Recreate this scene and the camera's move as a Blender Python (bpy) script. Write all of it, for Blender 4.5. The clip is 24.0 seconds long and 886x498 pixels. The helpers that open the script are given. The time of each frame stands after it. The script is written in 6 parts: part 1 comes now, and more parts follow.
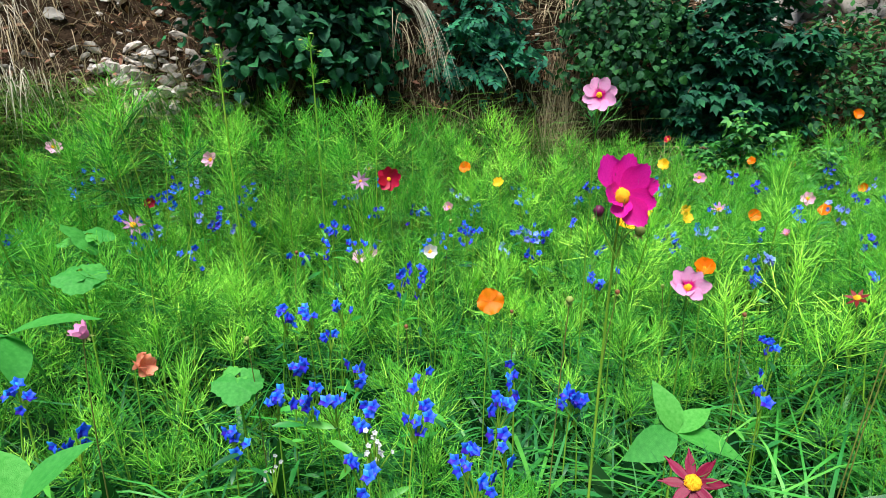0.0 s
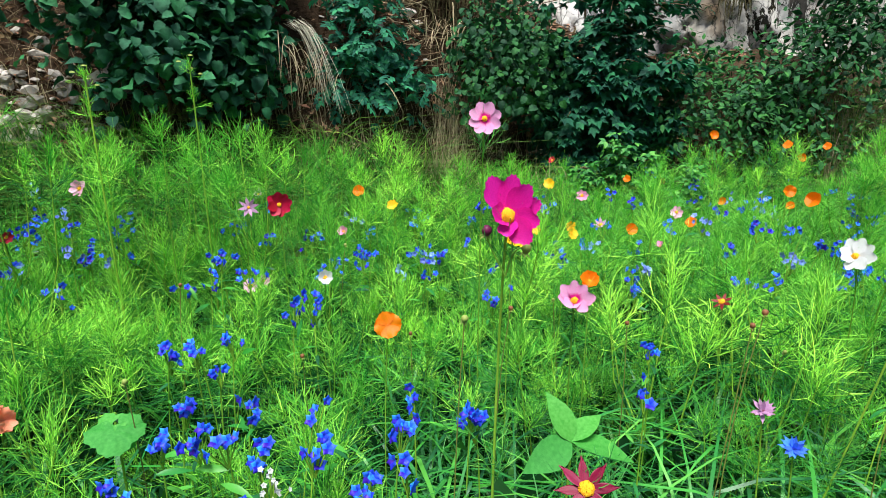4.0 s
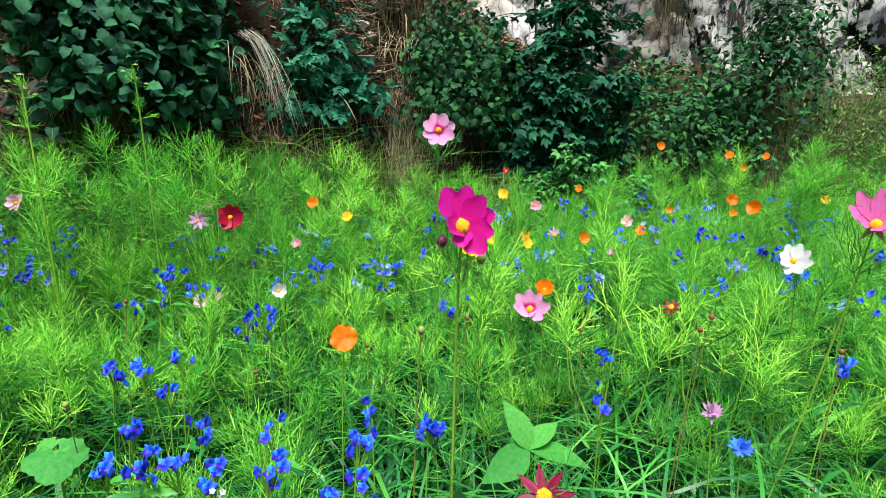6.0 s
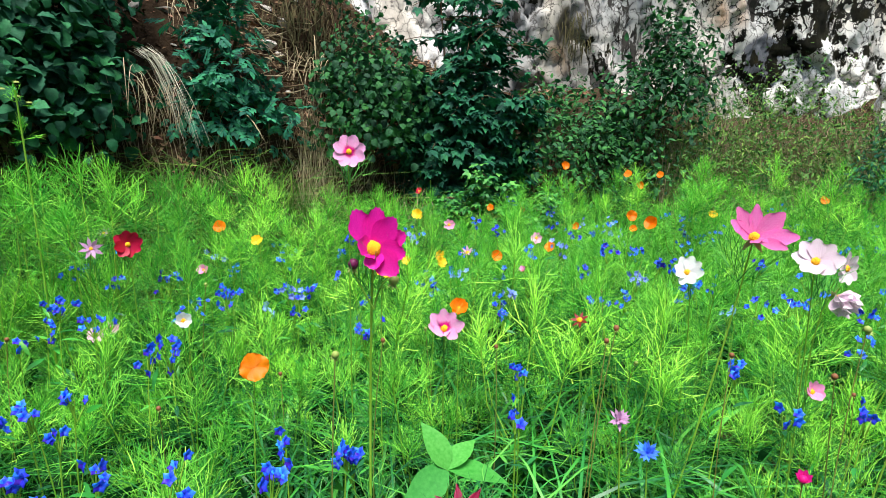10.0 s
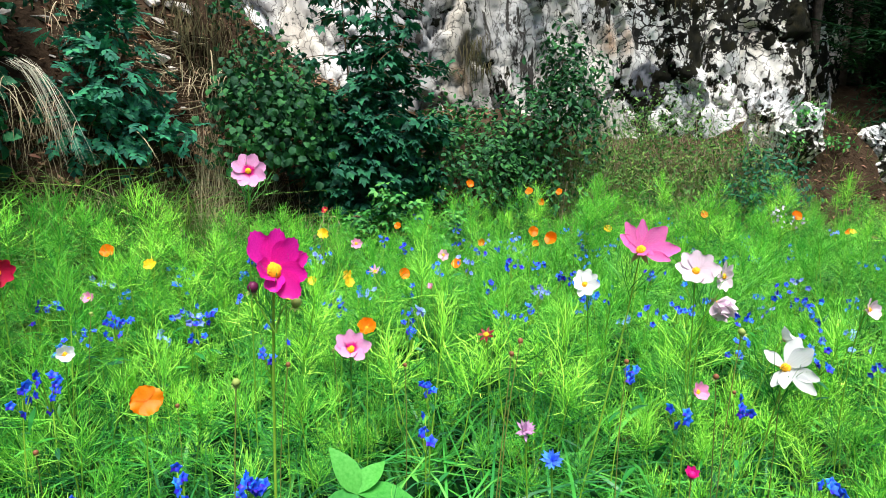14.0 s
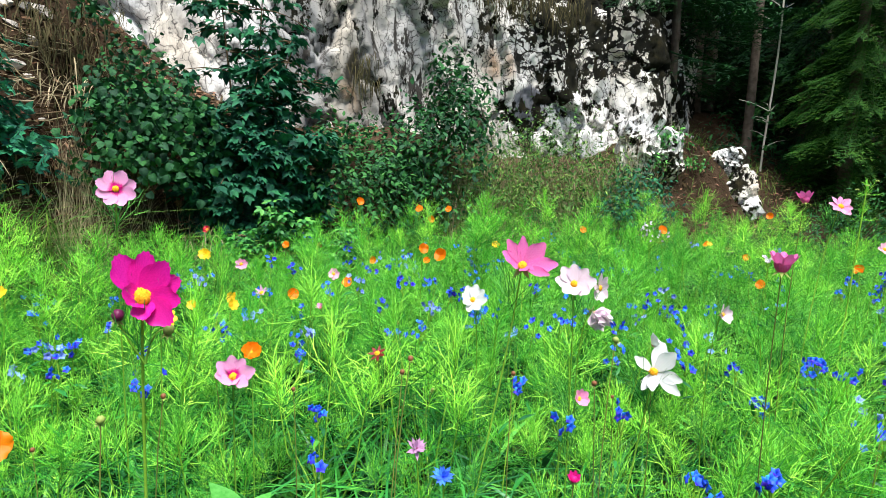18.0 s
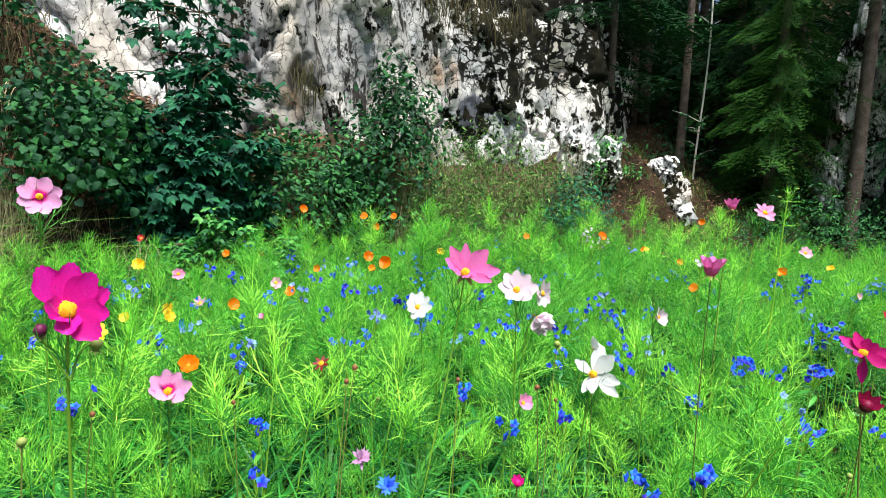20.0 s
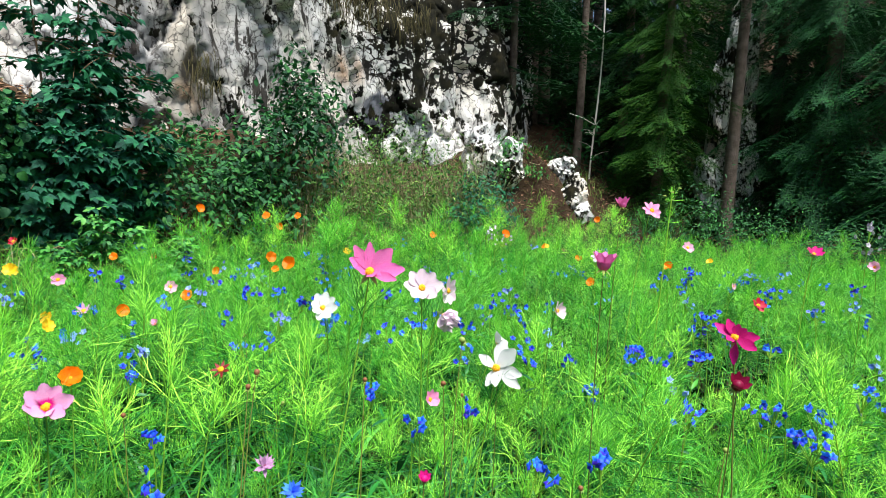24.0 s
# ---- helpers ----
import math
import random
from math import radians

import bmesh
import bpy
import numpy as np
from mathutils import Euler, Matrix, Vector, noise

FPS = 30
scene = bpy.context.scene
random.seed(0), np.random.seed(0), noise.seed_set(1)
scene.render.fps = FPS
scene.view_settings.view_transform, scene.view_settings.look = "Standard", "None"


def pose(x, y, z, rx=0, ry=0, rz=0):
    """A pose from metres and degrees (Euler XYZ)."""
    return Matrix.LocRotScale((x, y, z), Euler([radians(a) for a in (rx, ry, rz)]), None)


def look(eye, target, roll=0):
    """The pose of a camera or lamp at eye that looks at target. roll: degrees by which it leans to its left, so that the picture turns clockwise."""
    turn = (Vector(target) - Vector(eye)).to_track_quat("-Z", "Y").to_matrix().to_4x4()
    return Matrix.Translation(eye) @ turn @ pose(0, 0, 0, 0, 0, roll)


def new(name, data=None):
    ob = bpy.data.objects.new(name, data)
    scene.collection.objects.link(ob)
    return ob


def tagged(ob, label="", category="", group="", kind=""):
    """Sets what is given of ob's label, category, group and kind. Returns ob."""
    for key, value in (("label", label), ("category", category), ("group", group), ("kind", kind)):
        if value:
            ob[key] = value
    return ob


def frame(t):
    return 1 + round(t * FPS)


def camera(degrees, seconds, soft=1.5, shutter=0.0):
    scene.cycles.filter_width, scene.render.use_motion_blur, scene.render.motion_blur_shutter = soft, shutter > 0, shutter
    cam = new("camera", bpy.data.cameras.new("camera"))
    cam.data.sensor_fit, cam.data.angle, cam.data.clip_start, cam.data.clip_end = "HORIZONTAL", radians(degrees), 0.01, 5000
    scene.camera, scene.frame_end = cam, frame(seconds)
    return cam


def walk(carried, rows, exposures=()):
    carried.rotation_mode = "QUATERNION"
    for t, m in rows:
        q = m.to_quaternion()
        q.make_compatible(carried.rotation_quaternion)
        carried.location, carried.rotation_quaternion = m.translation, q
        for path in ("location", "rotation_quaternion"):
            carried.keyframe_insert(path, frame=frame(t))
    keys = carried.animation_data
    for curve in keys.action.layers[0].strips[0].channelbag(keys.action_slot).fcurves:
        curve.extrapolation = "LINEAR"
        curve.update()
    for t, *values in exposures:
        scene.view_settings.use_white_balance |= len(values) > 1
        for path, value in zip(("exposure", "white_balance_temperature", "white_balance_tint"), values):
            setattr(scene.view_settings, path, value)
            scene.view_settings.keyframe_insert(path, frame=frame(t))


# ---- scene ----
EYE = 1.15
cam = camera(73.6, 24.0, soft=0.5)
# seconds, offset of the eye, heading to the right, pitch, lean to the right
PATH = [
    (0, -0.0000, 0.0000, -0.0000, 0.00, -17.12, 0.27),
    (1, 0.0005, -0.0004, 0.0003, 2.49, -16.57, 0.13),
    (2, 0.0023, 0.0008, 0.0004, 5.02, -16.06, 0.03),
    (2.5, 0.0038, 0.0011, 0.0007, 6.29, -15.80, -0.02),
    (4.5, 0.0076, 0.0015, 0.0006, 11.35, -14.72, -0.18),
    (5, 0.0076, 0.0013, 0.0006, 12.43, -14.46, -0.26),
    (6, 0.0089, 0.0016, 0.0008, 14.49, -13.93, -0.38),
    (7, 0.0098, 0.0006, 0.0010, 16.53, -13.40, -0.43),
    (8, 0.0109, 0.0004, 0.0017, 18.62, -12.89, -0.48),
    (9, 0.0122, 0.0008, 0.0021, 20.69, -12.41, -0.54),
    (10, 0.0133, 0.0001, 0.0026, 22.78, -11.94, -0.61),
    (10.5, 0.0138, 0.0003, 0.0023, 23.80, -11.71, -0.63),
    (12.5, 0.0159, -0.0013, 0.0034, 27.92, -10.82, -0.74),
    (13, 0.0167, -0.0023, 0.0041, 29.13, -10.60, -0.79),
    (14, 0.0177, -0.0044, 0.0042, 31.68, -10.10, -0.91),
    (15, 0.0190, -0.0068, 0.0050, 34.27, -9.65, -1.05),
    (16, 0.0215, -0.0082, 0.0054, 36.80, -9.19, -1.18),
    (17, 0.0230, -0.0085, 0.0061, 39.44, -8.72, -1.34),
    (18, 0.0244, -0.0093, 0.0065, 42.08, -8.24, -1.48),
    (18.5, 0.0252, -0.0105, 0.0065, 43.39, -8.00, -1.54),
    (20.5, 0.0267, -0.0140, 0.0077, 48.53, -7.31, -1.73),
    (21, 0.0253, -0.0148, 0.0078, 49.70, -7.27, -1.77),
    (22, 0.0271, -0.0156, 0.0073, 51.93, -7.25, -1.86),
    (23, 0.0274, -0.0171, 0.0071, 54.11, -7.23, -1.98),
    (24, 0.0278, -0.0185, 0.0074, 56.27, -7.22, -2.05),
]


def heading(row):
    t, x, y, z, yaw, pitch, lean = row
    eye = Vector((x, y, EYE + z))
    a, p = radians(yaw), radians(pitch)
    way = Vector((math.sin(a) * math.cos(p), math.cos(a) * math.cos(p), math.sin(p)))
    return t, look(eye, eye + way * 5, -lean)


walk(cam, [heading(row) for row in PATH], [(0.0, 0.97), (8.0, 1.08), (16.0, 1.24), (24.0, 1.24)])

# ---- sky and light: bright open shade under a veiled sky ----
SUN_EL, SUN_AZ = 70.0, 205.0
world = bpy.data.worlds.new("sky")
scene.world = world
world.use_nodes = True
wn = world.node_tree.nodes
sky = wn.new("ShaderNodeTexSky")
sky.sky_type = "NISHITA"
sky.sun_disc = False
sky.sun_elevation = radians(SUN_EL)
sky.sun_rotation = radians(SUN_AZ)
sky.air_density, sky.dust_density = 1.0, 2.0
wn["Background"].inputs["Strength"].default_value = 0.055
world.node_tree.links.new(sky.outputs["Color"], wn["Background"].inputs["Color"])
sun = new("sun", bpy.data.lights.new("sun", "SUN"))
sun.data.energy, sun.data.angle, sun.data.color = 3.8, radians(28), (1.0, 0.96, 0.9)
a_, e_ = radians(SUN_AZ), radians(SUN_EL)
sun.matrix_world = look((math.sin(a_) * math.cos(e_) * 30, math.cos(a_) * math.cos(e_) * 30, math.sin(e_) * 30), (0, 0, 0))

# ---- materials ----


def mat(name, base, rough=0.6, second=None, scale=20.0, island=0.0, thing=0.0, leafy=0.0, bump=0.0, third=None, gloss=0.35):
    """A surface with two-scale variation. island, thing: spread of lightness from piece to piece; leafy: share of light let through."""
    m = bpy.data.materials.new(name)
    m.use_nodes = True
    nt = m.node_tree
    n, l = nt.nodes, nt.links
    b = n["Principled BSDF"]
    b.inputs["Roughness"].default_value = rough
    b.inputs["Specular IOR Level"].default_value = gloss
    geo = n.new("ShaderNodeTexCoord")
    tex = n.new("ShaderNodeTexNoise")
    tex.inputs["Scale"].default_value, tex.inputs["Detail"].default_value = scale, 5.0
    l.new(geo.outputs["Object"], tex.inputs["Vector"])
    ramp = n.new("ShaderNodeValToRGB")
    ramp.color_ramp.elements[0].position, ramp.color_ramp.elements[1].position = 0.32, 0.68
    ramp.color_ramp.elements[0].color = (*base, 1)
    ramp.color_ramp.elements[1].color = (*(second or [c * 1.25 for c in base]), 1)
    if third:
        e = ramp.color_ramp.elements.new(0.82)
        e.color = (*third, 1)
    l.new(tex.outputs["Fac"], ramp.inputs["Fac"])
    colour = ramp.outputs["Color"]
    for amount, node, socket in ((island, "ShaderNodeNewGeometry", "Random Per Island"), (thing, "ShaderNodeObjectInfo", "Random")):
        if amount:
            src = n.new(node)
            mr = n.new("ShaderNodeMapRange")
            mr.inputs["To Min"].default_value, mr.inputs["To Max"].default_value = 1 - amount, 1 + amount
            l.new(src.outputs[socket], mr.inputs["Value"])
            hsv = n.new("ShaderNodeHueSaturation")
            l.new(mr.outputs["Result"], hsv.inputs["Value"])
            hue = n.new("ShaderNodeMapRange")
            hue.inputs["To Min"].default_value, hue.inputs["To Max"].default_value = 0.5 + 0.06 * amount, 0.5 - 0.05 * amount
            l.new(src.outputs[socket], hue.inputs["Value"])
            l.new(hue.outputs["Result"], hsv.inputs["Hue"])
            l.new(colour, hsv.inputs["Color"])
            colour = hsv.outputs["Color"]
    l.new(colour, b.inputs["Base Color"])
    if bump:
        bp = n.new("ShaderNodeBump")
        bp.inputs["Strength"].default_value, bp.inputs["Distance"].default_value = bump, 0.02
        fine = n.new("ShaderNodeTexNoise")
        fine.inputs["Scale"].default_value, fine.inputs["Detail"].default_value = scale * 5, 6.0
        l.new(geo.outputs["Object"], fine.inputs["Vector"])
        l.new(fine.outputs["Fac"], bp.inputs["Height"])
        l.new(bp.outputs["Normal"], b.inputs["Normal"])
    if leafy:
        tr = n.new("ShaderNodeBsdfTranslucent")
        l.new(colour, tr.inputs["Color"])
        mix = n.new("ShaderNodeMixShader")
        mix.inputs["Fac"].default_value = leafy
        l.new(b.outputs["BSDF"], mix.inputs[1])
        l.new(tr.outputs["BSDF"], mix.inputs[2])
        l.new(mix.outputs["Shader"], n["Material Output"].inputs["Surface"])
    return m


# inner greens set darker than the young tips, painting shade between the plumes
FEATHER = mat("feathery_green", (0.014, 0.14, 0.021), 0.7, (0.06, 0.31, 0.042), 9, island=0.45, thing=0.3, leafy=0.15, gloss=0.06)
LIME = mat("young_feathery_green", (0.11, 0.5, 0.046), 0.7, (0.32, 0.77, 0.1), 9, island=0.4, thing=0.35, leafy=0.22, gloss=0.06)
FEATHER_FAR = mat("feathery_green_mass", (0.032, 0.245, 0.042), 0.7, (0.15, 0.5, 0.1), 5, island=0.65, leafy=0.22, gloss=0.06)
GRASS = mat("grass_blade", (0.008, 0.11, 0.022), 0.4, (0.04, 0.28, 0.05), 6, island=0.6, leafy=0.12, gloss=0.25)
WIDE = mat("broad_grass_blade", (0.014, 0.15, 0.028), 0.36, (0.06, 0.34, 0.062), 6, island=0.6, leafy=0.14, gloss=0.3)
# near-black green puts the shade of the meadow's depth into these leaves
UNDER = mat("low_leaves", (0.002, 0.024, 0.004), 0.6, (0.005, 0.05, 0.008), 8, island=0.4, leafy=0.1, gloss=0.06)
STEM = mat("green_stem", (0.16, 0.4, 0.03), 0.5, (0.26, 0.46, 0.05), 14, thing=0.2)
STEM_BROWN = mat("reddish_stem", (0.14, 0.15, 0.04), 0.5, (0.2, 0.24, 0.05), 14, thing=0.2)
BROAD = mat("broad_leaf", (0.05, 0.33, 0.045), 0.5, (0.1, 0.43, 0.08), 14, thing=0.15, leafy=0.3, bump=0.25, gloss=0.25)
SEDGE = mat("dry_grass", (0.26, 0.21, 0.12), 0.75, (0.48, 0.42, 0.28), 5, island=0.45, leafy=0.2, gloss=0.15)
STRAW = mat("bleached_straw", (0.5, 0.47, 0.36), 0.7, (0.66, 0.64, 0.54), 8, island=0.35, leafy=0.2)
BANKGREEN = mat("bank_grass", (0.045, 0.19, 0.03), 0.6, (0.2, 0.37, 0.075), 4, island=0.6, leafy=0.3, gloss=0.15)
HAZEL = mat("hazel_leaf", (0.011, 0.085, 0.038), 0.6, (0.03, 0.17, 0.078), 45, island=0.5, leafy=0.12, bump=0.35, gloss=0.22)
ASHLEAF = mat("ash_leaf", (0.013, 0.13, 0.075), 0.6, (0.034, 0.225, 0.12), 45, island=0.5, leafy=0.15, bump=0.35, gloss=0.22)
MAPLE = mat("maple_leaf", (0.007, 0.075, 0.038), 0.6, (0.022, 0.155, 0.078), 45, island=0.55, leafy=0.12, bump=0.35, gloss=0.2)
BRAMBLE = mat("bramble_leaf", (0.015, 0.095, 0.03), 0.6, (0.05, 0.21, 0.055), 45, island=0.5, leafy=0.15, bump=0.35, gloss=0.22)
BRAMBLE_DARK = mat("dark_bramble_leaf", (0.009, 0.066, 0.024), 0.6, (0.032, 0.145, 0.046), 45, island=0.55, leafy=0.12, bump=0.35, gloss=0.22)
SHOOT = mat("young_shoot_leaf", (0.03, 0.2, 0.035), 0.55, (0.08, 0.34, 0.06), 45, island=0.5, leafy=0.2)
WEED = mat("weed_leaf", (0.03, 0.13, 0.03), 0.55, (0.14, 0.28, 0.06), 4, island=0.6, leafy=0.25, gloss=0.15)
TWIG = mat("twig", (0.09, 0.06, 0.035), 0.8, (0.18, 0.13, 0.08), 30, gloss=0.1)
# one needle green: darkened for the shaded wood, lightened for trees in light
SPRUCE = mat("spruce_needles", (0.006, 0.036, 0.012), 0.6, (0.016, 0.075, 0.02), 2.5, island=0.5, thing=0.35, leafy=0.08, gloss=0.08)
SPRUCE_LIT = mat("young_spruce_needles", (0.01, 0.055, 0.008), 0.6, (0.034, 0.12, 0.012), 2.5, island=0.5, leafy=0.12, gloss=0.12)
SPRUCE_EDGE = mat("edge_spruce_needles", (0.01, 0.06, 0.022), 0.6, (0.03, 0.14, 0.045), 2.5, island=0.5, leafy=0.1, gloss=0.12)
BARK = mat("spruce_bark", (0.075, 0.06, 0.048), 0.85, (0.16, 0.13, 0.11), 12, bump=0.8, gloss=0.1)
BIRCH = mat("pale_bark", (0.5, 0.47, 0.43), 0.7, (0.66, 0.63, 0.58), 9, third=(0.05, 0.04, 0.03))
SOIL = mat("soil", (0.024, 0.016, 0.01), 0.9, (0.06, 0.04, 0.025), 7, bump=1.0, third=(0.13, 0.088, 0.055), gloss=0.05)
LITTER = mat("leaf_litter", (0.13, 0.065, 0.035), 0.85, (0.27, 0.18, 0.11), 12, island=0.6, gloss=0.1)
STONE = mat("debris_stone", (0.3, 0.28, 0.25), 0.85, (0.55, 0.53, 0.49), 14, thing=0.6, bump=0.6, third=(0.2, 0.12, 0.07), gloss=0.15)
BLUE = mat("blue_petal", (0.008, 0.06, 0.8), 0.45, (0.05, 0.2, 0.97), 60, island=0.45, thing=0.18, leafy=0.3)
BLUEPALE = mat("pale_blue_petal", (0.12, 0.25, 0.85), 0.5, (0.3, 0.4, 0.9), 40, thing=0.2, leafy=0.25)
CORN = mat("cornflower_petal", (0.03, 0.15, 0.85), 0.5, (0.1, 0.28, 0.9), 40, thing=0.2, leafy=0.25)
RUST = mat("rusty_needles", (0.2, 0.08, 0.03), 0.8, (0.34, 0.16, 0.07), 8, island=0.5)
TURF = mat("turf", (0.02, 0.02, 0.009), 0.8, (0.07, 0.065, 0.03), 5, island=0.6, gloss=0.05)
DISC = mat("yellow_florets", (0.9, 0.38, 0.004), 0.7, (1.0, 0.55, 0.02), 300, bump=0.4)
BUDGREEN = mat("bud_green", (0.2, 0.32, 0.06), 0.5, (0.32, 0.36, 0.1), 60)
BUDBROWN = mat("bud_brown", (0.12, 0.045, 0.025), 0.5, (0.3, 0.12, 0.05), 80)
BUDPURPLE = mat("bud_purple", (0.1, 0.008, 0.05), 0.45, (0.2, 0.02, 0.1), 80)


def petal(name, base, edge, rough=0.5, leafy=0.28, eye=None):
    """A petal: fine veins along its length, a deeper base and a lighter rim, in the petal's own lengths."""
    m = mat(name, base, rough, edge, 30, thing=0.1, leafy=leafy)
    n, l = m.node_tree.nodes, m.node_tree.links
    b = n["Principled BSDF"]
    old = b.inputs["Base Color"].links[0].from_socket
    tc = n.new("ShaderNodeTexCoord")
    mp = n.new("ShaderNodeMapping")
    mp.inputs["Scale"].default_value = (1.2, 22, 1)
    vein = n.new("ShaderNodeTexNoise")
    vein.inputs["Scale"].default_value, vein.inputs["Detail"].default_value = 1.0, 4.0
    l.new(tc.outputs["Object"], mp.inputs["Vector"])
    l.new(mp.outputs["Vector"], vein.inputs["Vector"])
    sep = n.new("ShaderNodeSeparateXYZ")
    l.new(tc.outputs["Object"], sep.inputs["Vector"])
    along = n.new("ShaderNodeMapRange")
    along.inputs["From Min"].default_value, along.inputs["From Max"].default_value = 0.1, 1.0
    along.inputs["To Min"].default_value, along.inputs["To Max"].default_value = 0.9, 1.06
    l.new(sep.outputs["X"], along.inputs["Value"])
    vr = n.new("ShaderNodeMapRange")
    vr.inputs["From Min"].default_value, vr.inputs["From Max"].default_value = 0.3, 0.7
    vr.inputs["To Min"].default_value, vr.inputs["To Max"].default_value = 0.9, 1.06
    l.new(vein.outputs["Fac"], vr.inputs["Value"])
    mul = n.new("ShaderNodeMath")
    mul.operation = "MULTIPLY"
    l.new(along.outputs["Result"], mul.inputs[0])
    l.new(vr.outputs["Result"], mul.inputs[1])
    hsv = n.new("ShaderNodeHueSaturation")
    l.new(mul.outputs[0], hsv.inputs["Value"])
    l.new(old, hsv.inputs["Color"])
    tint = hsv.outputs["Color"]
    if eye:
        # the dark eye that the petal bases make together
        wob = n.new("ShaderNodeMath")
        wob.operation = "MULTIPLY_ADD"
        wob.inputs[1].default_value = -0.25
        l.new(vein.outputs["Fac"], wob.inputs[0])
        l.new(sep.outputs["X"], wob.inputs[2])
        er = n.new("ShaderNodeMapRange")
        er.inputs["From Min"].default_value, er.inputs["From Max"].default_value = 0.13, 0.27
        er.inputs["To Min"].default_value, er.inputs["To Max"].default_value = 1.0, 0.0
        l.new(wob.outputs[0], er.inputs["Value"])
        mx = n.new("ShaderNodeMix")
        mx.data_type = "RGBA"
        l.new(er.outputs["Result"], mx.inputs[0])
        l.new(tint, mx.inputs[6])
        mx.inputs[7].default_value = (*eye, 1)
        tint = mx.outputs[2]
    l.new(tint, b.inputs["Base Color"])
    for k in n:
        if k.bl_idname == "ShaderNodeBsdfTranslucent":
            l.new(tint, k.inputs["Color"])
    bp = n.new("ShaderNodeBump")
    bp.inputs["Strength"].default_value, bp.inputs["Distance"].default_value = 0.05, 0.02
    l.new(vein.outputs["Fac"], bp.inputs["Height"])
    l.new(bp.outputs["Normal"], b.inputs["Normal"])
    return m


MAGENTA = petal("magenta_petal", (0.76, 0.005, 0.34), (0.92, 0.02, 0.48), leafy=0.4)
PINK = petal("pink_petal", (0.9, 0.3, 0.62), (0.95, 0.44, 0.74), leafy=0.36)
PINKEYE = petal("pink_petal_with_eye", (0.92, 0.36, 0.72), (0.96, 0.5, 0.82), leafy=0.36, eye=(0.66, 0.01, 0.26))
ROSE = petal("rose_petal", (0.86, 0.13, 0.5), (0.93, 0.25, 0.62), leafy=0.4)
PALE = petal("pale_pink_petal", (0.78, 0.6, 0.74), (0.85, 0.72, 0.82))
LIGHTPINK = petal("light_pink_petal", (0.82, 0.4, 0.62), (0.88, 0.54, 0.72))
WHITE = petal("white_petal", (0.8, 0.82, 0.86), (0.86, 0.88, 0.9), leafy=0.4)
CRIMSON = petal("crimson_petal", (0.36, 0.002, 0.025), (0.5, 0.006, 0.045), leafy=0.2)
CERISE = petal("cerise_petal", (0.6, 0.005, 0.2), (0.78, 0.02, 0.32), leafy=0.35)
VELVET = petal("dark_red_petal", (0.15, 0.0, 0.026), (0.25, 0.002, 0.05), leafy=0.15)
MAUVE = petal("mauve_petal", (0.42, 0.2, 0.42), (0.56, 0.34, 0.55), leafy=0.2)
ORANGE = petal("orange_petal", (1.0, 0.21, 0.001), (1.0, 0.29, 0.003), leafy=0.45)
YELLOW = petal("yellow_petal", (0.88, 0.5, 0.01), (0.95, 0.62, 0.02))
RUSSET = petal("brown_red_petal", (0.13, 0.006, 0.01), (0.24, 0.02, 0.02), leafy=0.1)
SALMON = petal("salmon_petal", (1.0, 0.28, 0.16), (1.0, 0.5, 0.36), leafy=0.45)


